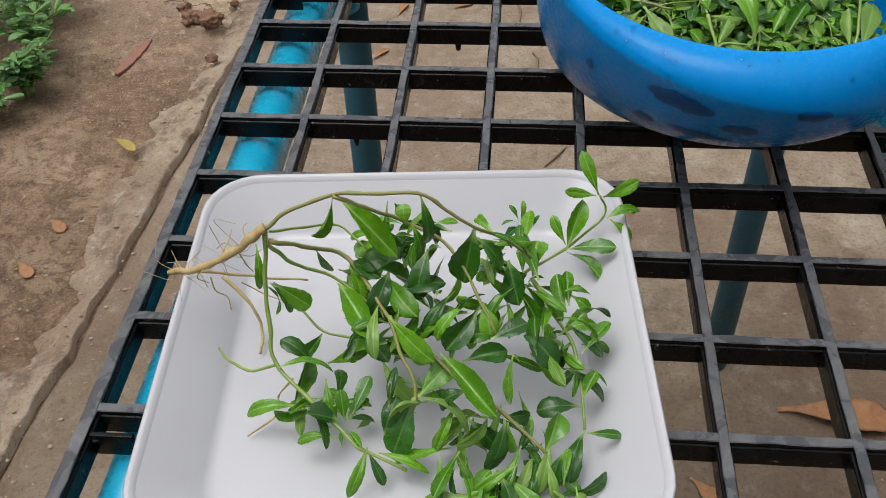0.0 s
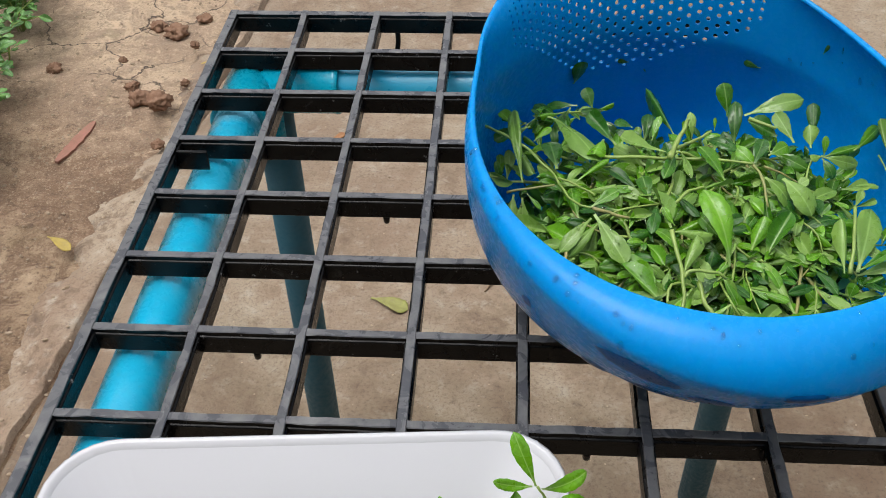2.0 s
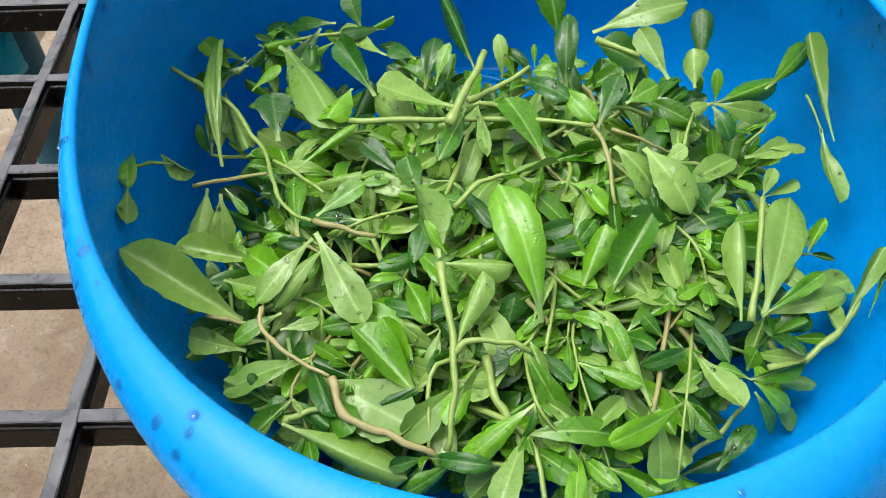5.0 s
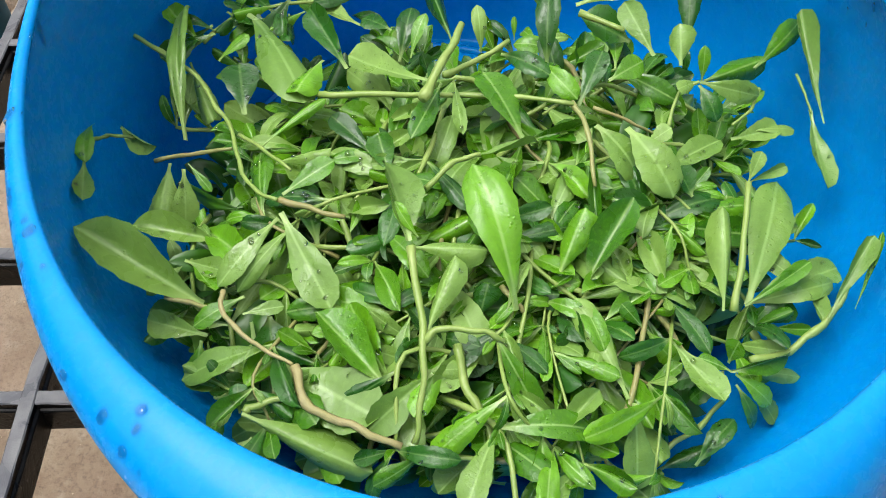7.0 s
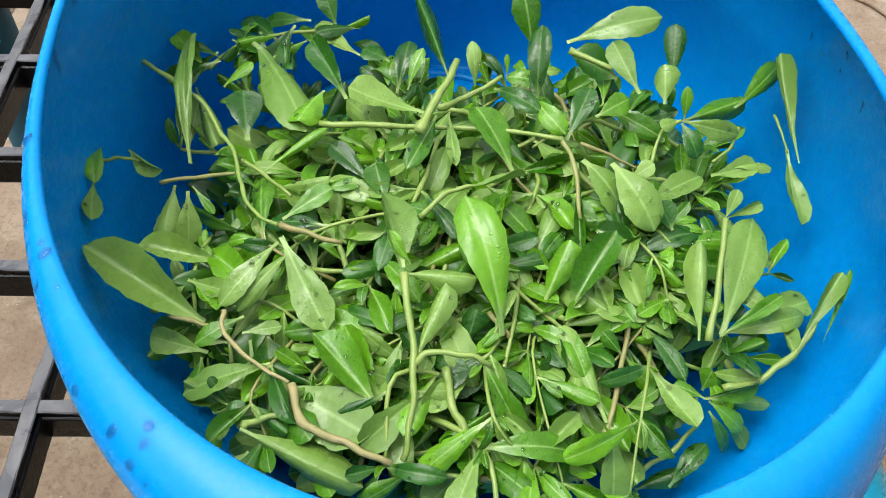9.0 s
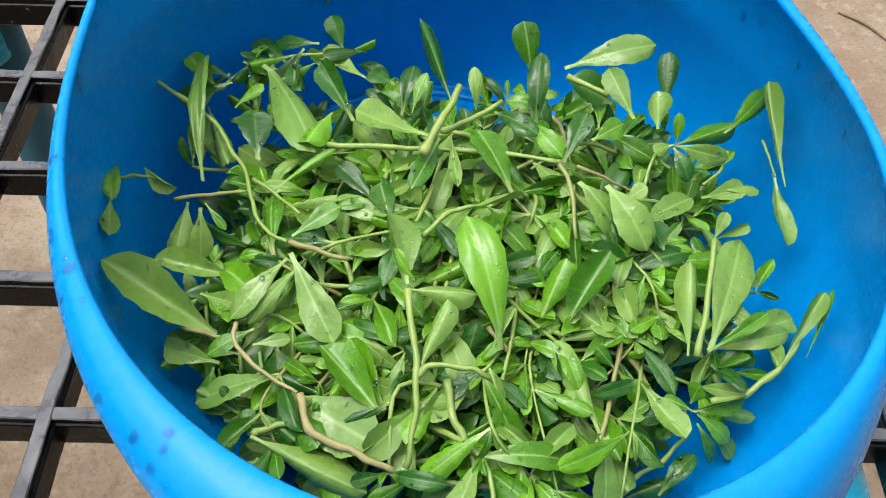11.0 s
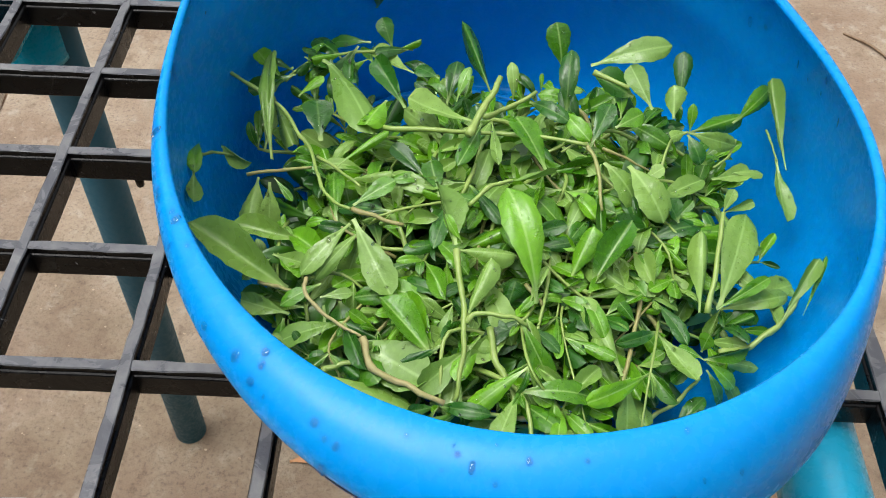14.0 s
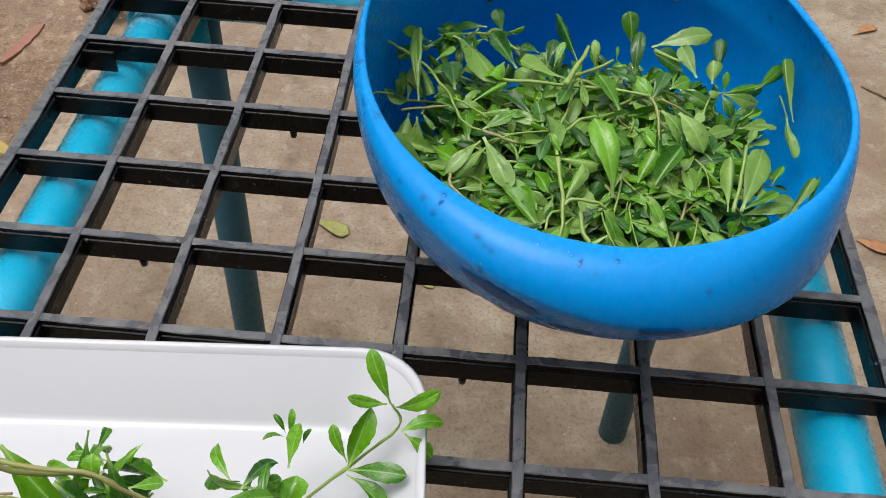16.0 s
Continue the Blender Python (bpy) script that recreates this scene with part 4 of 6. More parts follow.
twig(sp, STEM, 0.0015, (0.2630, -0.2020, 0.5810), (0.2720, -0.1970, 0.5810), (0.2800, -0.1920, 0.5830))
blade(sp, LEAF_PALE, (0.2600, -0.2000, 0.5770), (0.2400, -0.1960, 0.5820), 0.0110)
blade(sp, LEAF, (0.2820, -0.2220, 0.5780), (0.2730, -0.2040, 0.5830), 0.0105)
blade(sp, LEAF, (0.2630, -0.2030, 0.5790), (0.2560, -0.2230, 0.5800), 0.0053)
blade(sp, LEAF_PALE, (0.2660, -0.2020, 0.5790), (0.2680, -0.2200, 0.5780), 0.0033)
blade(sp, LEAF, (0.2550, -0.1900, 0.5760), (0.2590, -0.1810, 0.5830), 0.0036)
blade(sp, LEAF_DARK, (0.2520, -0.1880, 0.5730), (0.2550, -0.1720, 0.5780), 0.0061)
blade(sp, LEAF_DARK, (0.2660, -0.1820, 0.5740), (0.2560, -0.1500, 0.5780), 0.0054)
blade(sp, LEAF_PALE, (0.2730, -0.1870, 0.5750), (0.2720, -0.1790, 0.5840), 0.0040)
blade(sp, LEAF, (0.2810, -0.1920, 0.5830), (0.2810, -0.1890, 0.5880), 0.0015)
blade(sp, LEAF_DARK, (0.2780, -0.1900, 0.5770), (0.2900, -0.2010, 0.5790), 0.0060)
blade(sp, LEAF, (0.2880, -0.1960, 0.5790), (0.2960, -0.2070, 0.5770), 0.0060)

sp = thing("sprig", "leafy sprig with a forked green stem on top", "greens", "sprigs in the bowl")
twig(sp, STEM, 0.0016, (0.2560, -0.2520, 0.5770), (0.2580, -0.2630, 0.5730), (0.2590, -0.2720, 0.5700), (0.2590, -0.2820, 0.5650), (0.2570, -0.2900, 0.5590))
twig(sp, STEM, 0.0014, (0.2590, -0.2720, 0.5700), (0.2630, -0.2700, 0.5720), (0.2720, -0.2710, 0.5720), (0.2760, -0.2720, 0.5700))
blade(sp, LEAF_PALE, (0.2560, -0.2510, 0.5770), (0.2500, -0.2320, 0.5820), 0.0099)
blade(sp, LEAF_PALE, (0.2570, -0.2520, 0.5760), (0.2730, -0.2520, 0.5750), 0.0061)
blade(sp, LEAF_PALE, (0.2600, -0.2700, 0.5700), (0.2660, -0.2550, 0.5770), 0.0062)
blade(sp, LEAF, (0.2580, -0.2500, 0.5770), (0.2530, -0.2440, 0.5820), 0.0030)
blade(sp, LEAF, (0.2740, -0.2710, 0.5710), (0.2830, -0.2820, 0.5580), 0.0058)
blade(sp, LEAF_PALE, (0.2610, -0.2770, 0.5660), (0.2480, -0.2870, 0.5600), 0.0073)
blade(sp, LEAF_PALE, (0.2600, -0.2760, 0.5650), (0.2670, -0.2750, 0.5640), 0.0041)
blade(sp, LEAF, (0.2510, -0.2780, 0.5630), (0.2360, -0.2630, 0.5680), 0.0079)
blade(sp, LEAF, (0.2520, -0.2760, 0.5610), (0.2430, -0.2600, 0.5670), 0.0070)
blade(sp, LEAF_DARK, (0.2710, -0.2630, 0.5650), (0.2730, -0.2580, 0.5710), 0.0062)

sp = thing("sprig", "single large green leaf with a dark wet patch", "greens", "sprigs in the bowl")
blade(sp, LEAF, (0.2790, -0.2630, 0.5680), (0.2700, -0.2350, 0.5840), 0.0107)
blade(sp, LEAF_PALE, (0.2770, -0.2630, 0.5680), (0.2820, -0.2520, 0.5710), 0.0032)
twig(sp, STEM_BROWN, 0.0012, (0.2760, -0.2570, 0.5690), (0.2790, -0.2610, 0.5680), (0.2810, -0.2620, 0.5660))
blade(sp, LEAF_PALE, (0.2880, -0.2500, 0.5630), (0.2820, -0.2430, 0.5680), 0.0052)

sp = thing("sprig", "brown rooted stem with a large wet leaf", "greens", "sprigs in the bowl")
twig(sp, STEM_TAN, 0.0011, (0.2150, -0.2570, 0.5680), (0.2160, -0.2630, 0.5670), (0.2240, -0.2700, 0.5660), (0.2320, -0.2750, 0.5660))
twig(sp, STEM_TAN, 0.0019, (0.2320, -0.2750, 0.5660), (0.2350, -0.2830, 0.5640), (0.2440, -0.2870, 0.5620), (0.2550, -0.2910, 0.5590))
blade(sp, LEAF_PALE, (0.2280, -0.2720, 0.5610), (0.2500, -0.2850, 0.5610), 0.0135)
blade(sp, LEAF_PALE, (0.2220, -0.2850, 0.5630), (0.2490, -0.2950, 0.5570), 0.0080)
twig(sp, STEM, 0.0016, (0.2220, -0.2830, 0.5610), (0.2250, -0.2820, 0.5620), (0.2330, -0.2800, 0.5630))
blade(sp, LEAF_DARK, (0.2210, -0.2830, 0.5600), (0.2200, -0.2770, 0.5620), 0.0042)
blade(sp, LEAF_PALE, (0.2230, -0.2860, 0.5550), (0.2190, -0.2910, 0.5530), 0.0050)
twig(sp, STEM, 0.0014, (0.2550, -0.2910, 0.5580), (0.2640, -0.2920, 0.5580), (0.2740, -0.2930, 0.5570))
twig(sp, STEM, 0.0018, (0.2660, -0.2700, 0.5660), (0.2680, -0.2780, 0.5630), (0.2720, -0.2860, 0.5600), (0.2740, -0.2920, 0.5570))
twig(sp, STEM_TAN, 0.0014, (0.2740, -0.2920, 0.5560), (0.2860, -0.2920, 0.5540))
blade(sp, LEAF, (0.2590, -0.2910, 0.5570), (0.2490, -0.2970, 0.5550), 0.0047)
blade(sp, LEAF_PALE, (0.2690, -0.2900, 0.5520), (0.2620, -0.2960, 0.5490), 0.0060)
blade(sp, LEAF, (0.2760, -0.2830, 0.5530), (0.2830, -0.2820, 0.5540), 0.0041)

sp = thing("sprig", "pale broad leaf hanging at the edge of the heap", "greens", "sprigs in the bowl")
blade(sp, LEAF_PALE, (0.2090, -0.2550, 0.5600), (0.1800, -0.2420, 0.5720), 0.0103)
blade(sp, LEAF_PALE, (0.2100, -0.2380, 0.5620), (0.1900, -0.2360, 0.5650), 0.0065)
blade(sp, LEAF_PALE, (0.2030, -0.2440, 0.5620), (0.2140, -0.2490, 0.5640), 0.0050)
blade(sp, LEAF_PALE, (0.2100, -0.2610, 0.5560), (0.1950, -0.2560, 0.5550), 0.0062)
blade(sp, LEAF, (0.2080, -0.2610, 0.5540), (0.2060, -0.2680, 0.5450), 0.0068)
blade(sp, LEAF, (0.2190, -0.2560, 0.5640), (0.2080, -0.2620, 0.5610), 0.0047)
blade(sp, LEAF_PALE, (0.2190, -0.2600, 0.5630), (0.2280, -0.2580, 0.5630), 0.0034)
twig(sp, STEM_BROWN, 0.0012, (0.2010, -0.2550, 0.5630), (0.2060, -0.2560, 0.5620), (0.2110, -0.2580, 0.5630))
blade(sp, LEAF_DARK, (0.2240, -0.2580, 0.5590), (0.2260, -0.2690, 0.5550), 0.0079)
blade(sp, LEAF_PALE, (0.2190, -0.2560, 0.5540), (0.2250, -0.2810, 0.5450), 0.0068)
blade(sp, LEAF_DARK, (0.2090, -0.2600, 0.5520), (0.2110, -0.2690, 0.5420), 0.0028)

sp = thing("sprig", "upright bright green leaf tip with round leaves", "greens", "sprigs in the bowl")
blade(sp, LEAF, (0.2880, -0.1820, 0.5840), (0.2850, -0.1750, 0.5970), 0.0080)
blade(sp, LEAF_DARK, (0.2890, -0.1980, 0.5790), (0.2900, -0.1820, 0.5920), 0.0065)
blade(sp, LEAF_PALE, (0.2990, -0.1690, 0.5760), (0.3250, -0.1660, 0.5830), 0.0087)
twig(sp, STEM, 0.0016, (0.2990, -0.1770, 0.5800), (0.3100, -0.1840, 0.5790))
blade(sp, LEAF_PALE, (0.3170, -0.1900, 0.5760), (0.3100, -0.1770, 0.5830), 0.0068)
blade(sp, LEAF_DARK, (0.3270, -0.1830, 0.5740), (0.3280, -0.1700, 0.5840), 0.0062)
blade(sp, LEAF_PALE, (0.3230, -0.1950, 0.5770), (0.3230, -0.1860, 0.5830), 0.0070)
blade(sp, LEAF_DARK, (0.3130, -0.1780, 0.5710), (0.3000, -0.1740, 0.5760), 0.0085)
blade(sp, LEAF_DARK, (0.2970, -0.2040, 0.5720), (0.3040, -0.1890, 0.5770), 0.0060)
blade(sp, LEAF, (0.3050, -0.1970, 0.5740), (0.3140, -0.1920, 0.5760), 0.0062)

sp = thing("sprig", "small-leaved sprig tip beside the bowl wall", "greens", "sprigs in the bowl")
twig(sp, STEM, 0.0009, (0.3180, -0.2130, 0.5730), (0.3210, -0.2040, 0.5760), (0.3260, -0.2020, 0.5780))
blade(sp, LEAF, (0.3280, -0.2000, 0.5760), (0.3460, -0.1900, 0.5750), 0.0066)
blade(sp, LEAF, (0.3420, -0.1940, 0.5750), (0.3560, -0.1790, 0.5780), 0.0061)
blade(sp, LEAF_PALE, (0.3270, -0.2000, 0.5760), (0.3420, -0.2020, 0.5730), 0.0060)
blade(sp, LEAF, (0.3270, -0.2010, 0.5770), (0.3270, -0.1970, 0.5850), 0.0031)
blade(sp, LEAF_PALE, (0.3260, -0.2010, 0.5770), (0.3200, -0.2060, 0.5790), 0.0038)
blade(sp, LEAF_DARK, (0.3270, -0.2000, 0.5750), (0.3310, -0.2080, 0.5700), 0.0057)
twig(sp, STEM, 0.0009, (0.3430, -0.1980, 0.5720), (0.3400, -0.2040, 0.5700), (0.3350, -0.2080, 0.5690))
blade(sp, LEAF_PALE, (0.3350, -0.2100, 0.5660), (0.3480, -0.2060, 0.5660), 0.0057)
blade(sp, LEAF_PALE, (0.3410, -0.2070, 0.5660), (0.3520, -0.2060, 0.5650), 0.0042)

sp = thing("sprig", "wet narrow leaf stuck to the bowl wall", "greens", "sprigs in the bowl")
blade(sp, LEAF_PALE, (0.3560, -0.2110, 0.5720), (0.3540, -0.1820, 0.5840), 0.0043)

sp = thing("sprig", "wet narrow leaf stuck to the bowl wall", "greens", "sprigs in the bowl")
twig(sp, STEM, 0.0007, (0.3530, -0.1940, 0.5730), (0.3540, -0.2000, 0.5720), (0.3550, -0.2050, 0.5700))
blade(sp, LEAF_PALE, (0.3550, -0.2040, 0.5700), (0.3560, -0.2250, 0.5640), 0.0061)

sp = thing("sprig", "pale sprig with a large light leaf", "greens", "sprigs in the bowl")
blade(sp, LEAF_PALE, (0.3070, -0.2160, 0.5760), (0.3170, -0.2320, 0.5690), 0.0108)
blade(sp, LEAF_PALE, (0.3000, -0.2140, 0.5750), (0.3100, -0.2260, 0.5670), 0.0103)
blade(sp, LEAF, (0.2980, -0.2190, 0.5790), (0.2980, -0.2410, 0.5680), 0.0028)
twig(sp, STEM_BROWN, 0.0012, (0.2940, -0.2120, 0.5810), (0.2970, -0.2210, 0.5790), (0.2980, -0.2330, 0.5740))
twig(sp, STEM_BROWN, 0.0008, (0.2990, -0.2130, 0.5800), (0.3080, -0.2150, 0.5770), (0.3140, -0.2150, 0.5730))
blade(sp, LEAF_PALE, (0.2680, -0.2280, 0.5790), (0.2850, -0.2230, 0.5790), 0.0029)
twig(sp, STEM, 0.0013, (0.2590, -0.2360, 0.5770), (0.2660, -0.2300, 0.5790), (0.2720, -0.2280, 0.5800))
blade(sp, LEAF, (0.2510, -0.2280, 0.5720), (0.2480, -0.2190, 0.5780), 0.0062)
blade(sp, LEAF_PALE, (0.3120, -0.2170, 0.5710), (0.3180, -0.2150, 0.5750), 0.0044)
blade(sp, LEAF, (0.2860, -0.2310, 0.5670), (0.2940, -0.2280, 0.5690), 0.0049)

sp = thing("sprig", "round-leaved sprig with a curved stem", "greens", "sprigs in the bowl")
blade(sp, LEAF, (0.2890, -0.2530, 0.5670), (0.2950, -0.2410, 0.5760), 0.0078)
blade(sp, LEAF, (0.2950, -0.2540, 0.5650), (0.3060, -0.2380, 0.5760), 0.0073)
twig(sp, STEM, 0.0012, (0.2880, -0.2520, 0.5650), (0.2930, -0.2550, 0.5640), (0.2950, -0.2550, 0.5630), (0.3030, -0.2540, 0.5620), (0.3100, -0.2500, 0.5640))
blade(sp, LEAF, (0.3070, -0.2490, 0.5640), (0.3160, -0.2430, 0.5670), 0.0049)
twig(sp, STEM, 0.0013, (0.2950, -0.2550, 0.5630), (0.2930, -0.2610, 0.5580), (0.2930, -0.2630, 0.5550))
blade(sp, LEAF_DARK, (0.2820, -0.2560, 0.5640), (0.2890, -0.2560, 0.5640), 0.0065)
blade(sp, LEAF_DARK, (0.2920, -0.2690, 0.5570), (0.2890, -0.2670, 0.5660), 0.0047)
blade(sp, LEAF, (0.2920, -0.2700, 0.5560), (0.2970, -0.2740, 0.5590), 0.0042)
blade(sp, LEAF_DARK, (0.2910, -0.2700, 0.5570), (0.2860, -0.2740, 0.5570), 0.0042)
blade(sp, LEAF, (0.2920, -0.2700, 0.5560), (0.2930, -0.2850, 0.5530), 0.0054)

sp = thing("sprig", "long-leaved sprig with a reddish stem", "greens", "sprigs in the bowl")
blade(sp, LEAF_PALE, (0.3020, -0.2800, 0.5600), (0.2920, -0.2590, 0.5670), 0.0064)
twig(sp, STEM_BROWN, 0.0014, (0.2990, -0.2840, 0.5560), (0.3030, -0.2790, 0.5590), (0.3070, -0.2630, 0.5610), (0.3100, -0.2520, 0.5640))
blade(sp, LEAF_PALE, (0.3030, -0.2810, 0.5600), (0.3030, -0.2960, 0.5500), 0.0076)
blade(sp, LEAF, (0.3070, -0.2630, 0.5610), (0.3020, -0.2600, 0.5660), 0.0037)
blade(sp, LEAF, (0.3080, -0.2620, 0.5590), (0.3150, -0.2680, 0.5540), 0.0050)
twig(sp, STEM_BROWN, 0.0014, (0.3110, -0.2560, 0.5590), (0.3140, -0.2610, 0.5570), (0.3170, -0.2660, 0.5550))
blade(sp, LEAF_PALE, (0.2880, -0.2850, 0.5550), (0.2920, -0.2930, 0.5480), 0.0072)
blade(sp, LEAF_DARK, (0.3040, -0.2790, 0.5450), (0.3130, -0.2820, 0.5430), 0.0076)

sp = thing("sprig", "tall pale sprig with textured leaves", "greens", "sprigs in the bowl")
blade(sp, LEAF_PALE, (0.3250, -0.2600, 0.5630), (0.3260, -0.2390, 0.5740), 0.0059)
blade(sp, LEAF_PALE, (0.3310, -0.2570, 0.5610), (0.3410, -0.2290, 0.5710), 0.0104)
twig(sp, STEM, 0.0016, (0.3270, -0.2600, 0.5630), (0.3300, -0.2490, 0.5690), (0.3330, -0.2320, 0.5740))
blade(sp, LEAF, (0.3300, -0.2580, 0.5620), (0.3460, -0.2480, 0.5650), 0.0037)
blade(sp, LEAF_PALE, (0.3450, -0.2480, 0.5560), (0.3560, -0.2430, 0.5560), 0.0072)
blade(sp, LEAF_DARK, (0.3360, -0.2570, 0.5530), (0.3430, -0.2520, 0.5560), 0.0083)
blade(sp, LEAF_PALE, (0.3330, -0.2320, 0.5740), (0.3360, -0.2270, 0.5790), 0.0034)
blade(sp, LEAF_PALE, (0.3330, -0.2320, 0.5740), (0.3430, -0.2270, 0.5740), 0.0028)
blade(sp, LEAF_DARK, (0.3220, -0.2300, 0.5670), (0.3180, -0.2250, 0.5720), 0.0057)

sp = thing("sprig", "long stalk curling up the bowl wall", "greens", "sprigs in the bowl")
twig(sp, STEM, 0.0017, (0.3300, -0.2690, 0.5570), (0.3390, -0.2670, 0.5580), (0.3480, -0.2610, 0.5620), (0.3530, -0.2550, 0.5660))
blade(sp, LEAF_PALE, (0.3470, -0.2620, 0.5630), (0.3580, -0.2470, 0.5730), 0.0038)
blade(sp, LEAF, (0.3540, -0.2590, 0.5620), (0.3600, -0.2460, 0.5730), 0.0015)
blade(sp, LEAF_PALE, (0.3460, -0.2460, 0.5560), (0.3490, -0.2600, 0.5570), 0.0038)

sp = thing("sprig", "dark green leaf rosette at the heap's edge", "greens", "sprigs in the bowl")
blade(sp, LEAF_DARK, (0.3240, -0.2720, 0.5570), (0.3130, -0.2720, 0.5530), 0.0050)
blade(sp, LEAF_DARK, (0.3240, -0.2730, 0.5570), (0.3170, -0.2760, 0.5520), 0.0055)
blade(sp, LEAF_DARK, (0.3240, -0.2670, 0.5530), (0.3110, -0.2720, 0.5450), 0.0081)
blade(sp, LEAF, (0.3250, -0.2730, 0.5590), (0.3180, -0.2700, 0.5600), 0.0038)
blade(sp, LEAF, (0.3260, -0.2730, 0.5580), (0.3350, -0.2760, 0.5500), 0.0046)
blade(sp, LEAF, (0.3250, -0.2730, 0.5590), (0.3380, -0.2690, 0.5600), 0.0038)
blade(sp, LEAF_DARK, (0.3260, -0.2750, 0.5570), (0.3310, -0.2800, 0.5470), 0.0038)
blade(sp, LEAF_PALE, (0.3260, -0.2710, 0.5560), (0.3430, -0.2690, 0.5500), 0.0038)
blade(sp, LEAF, (0.3240, -0.2720, 0.5610), (0.3250, -0.2710, 0.5680), 0.0045)
twig(sp, STEM, 0.0012, (0.3100, -0.2860, 0.5470), (0.3180, -0.2820, 0.5520), (0.3240, -0.2770, 0.5560))
blade(sp, LEAF, (0.3440, -0.2740, 0.5410), (0.3380, -0.2790, 0.5360), 0.0042)
blade(sp, LEAF_DARK, (0.3170, -0.2890, 0.5470), (0.3260, -0.2800, 0.5510), 0.0050)
blade(sp, LEAF_DARK, (0.3100, -0.2880, 0.5430), (0.3210, -0.2840, 0.5460), 0.0051)
blade(sp, LEAF_PALE, (0.3320, -0.2710, 0.5490), (0.3380, -0.2760, 0.5420), 0.0053)

# ---- the plant in the tray ----
plant = thing("uprooted_plant", "uprooted leafy green plant with pale roots lying in the tray", "plant")
twig(plant, ROOT, 0.0034, (0.0347, -0.4187, 0.5570), (0.0478, -0.4238, 0.5640), (0.0611, -0.4259, 0.5730), (0.0703, -0.4237, 0.5800), (0.0769, -0.4217, 0.5840))
twig(plant, ROOT, 0.0012, (0.0405, -0.4094, 0.5480), (0.0519, -0.3986, 0.5360), (0.0638, -0.3924, 0.5280), (0.0774, -0.3849, 0.5200))
twig(plant, ROOT, 0.0014, (0.0479, -0.4037, 0.5400), (0.0585, -0.4091, 0.5320), (0.0635, -0.4138, 0.5200), (0.0648, -0.4250, 0.5170))
twig(plant, ROOT, 0.0005, (0.0578, -0.4239, 0.5700), (0.0598, -0.4173, 0.5720), (0.0594, -0.4094, 0.5720))
twig(plant, ROOT, 0.0005, (0.0648, -0.4228, 0.5740), (0.0605, -0.4215, 0.5760), (0.0563, -0.4205, 0.5720))
twig(plant, ROOT, 0.0005, (0.0489, -0.4211, 0.5620), (0.0429, -0.4151, 0.5500), (0.0435, -0.4078, 0.5400))
twig(plant, ROOT, 0.0005, (0.0699, -0.4232, 0.5780), (0.0672, -0.4177, 0.5800), (0.0678, -0.4146, 0.5800))
twig(plant, ROOT, 0.0006, (0.0530, -0.3976, 0.5300), (0.0612, -0.3962, 0.5220), (0.0679, -0.3955, 0.5180))
twig(plant, ROOT, 0.0006, (0.0502, -0.4190, 0.5550), (0.0434, -0.4031, 0.5300), (0.0465, -0.4005, 0.5240), (0.0479, -0.4038, 0.5180))
twig(plant, ROOT, 0.0006, (0.0612, -0.4140, 0.5660), (0.0612, -0.4072, 0.5500), (0.0603, -0.4005, 0.5400))
twig(plant, STEM_BROWN, 0.0014, (0.0769, -0.4217, 0.5840), (0.0856, -0.4187, 0.5900), (0.1026, -0.4167, 0.5970), (0.1174, -0.4190, 0.6000), (0.1336, -0.4200, 0.6020), (0.1433, -0.4203, 0.5950), (0.1531, -0.4188, 0.5860), (0.1653, -0.4086, 0.5700), (0.1742, -0.4020, 0.5550))
twig(plant, STEM_BROWN, 0.0014, (0.1026, -0.4167, 0.5970), (0.1140, -0.4153, 0.5900), (0.1263, -0.4065, 0.5760), (0.1443, -0.4143, 0.5700), (0.1557, -0.4305, 0.5600), (0.1624, -0.4397, 0.5520))
twig(plant, STEM, 0.001, (0.0784, -0.4203, 0.5820), (0.0879, -0.4093, 0.5740), (0.0981, -0.3977, 0.5650), (0.1100, -0.4054, 0.5600))
twig(plant, STEM_BROWN, 0.0016, (0.0787, -0.4233, 0.5800), (0.0902, -0.4141, 0.5680), (0.1025, -0.4085, 0.5580), (0.1223, -0.4361, 0.5550), (0.1379, -0.4474, 0.5500), (0.1531, -0.4600, 0.5440), (0.1665, -0.4648, 0.5380), (0.1820, -0.4752, 0.5300))
twig(plant, STEM, 0.0014, (0.0780, -0.4234, 0.5780), (0.0846, -0.4207, 0.5660), (0.0981, -0.4176, 0.5560), (0.1142, -0.4261, 0.5500))
twig(plant, STEM, 0.0016, (0.0768, -0.4210, 0.5820), (0.0754, -0.4296, 0.5640), (0.0774, -0.4396, 0.5500), (0.0793, -0.4477, 0.5400), (0.0928, -0.4583, 0.5340), (0.1057, -0.4687, 0.5300), (0.1149, -0.4754, 0.5280), (0.1318, -0.4813, 0.5240))
twig(plant, STEM_BROWN, 0.0015, (0.1223, -0.4361, 0.5550), (0.1276, -0.4480, 0.5500), (0.1342, -0.4606, 0.5400), (0.1269, -0.4712, 0.5300))
twig(plant, STEM, 0.0011, (0.0796, -0.4491, 0.5400), (0.0678, -0.4476, 0.5340), (0.0580, -0.4408, 0.5320), (0.0540, -0.4370, 0.5340))
twig(plant, ROOT, 0.0009, (0.0860, -0.4507, 0.5340), (0.0785, -0.4499, 0.5220), (0.0781, -0.4564, 0.5180), (0.0690, -0.4659, 0.5170))
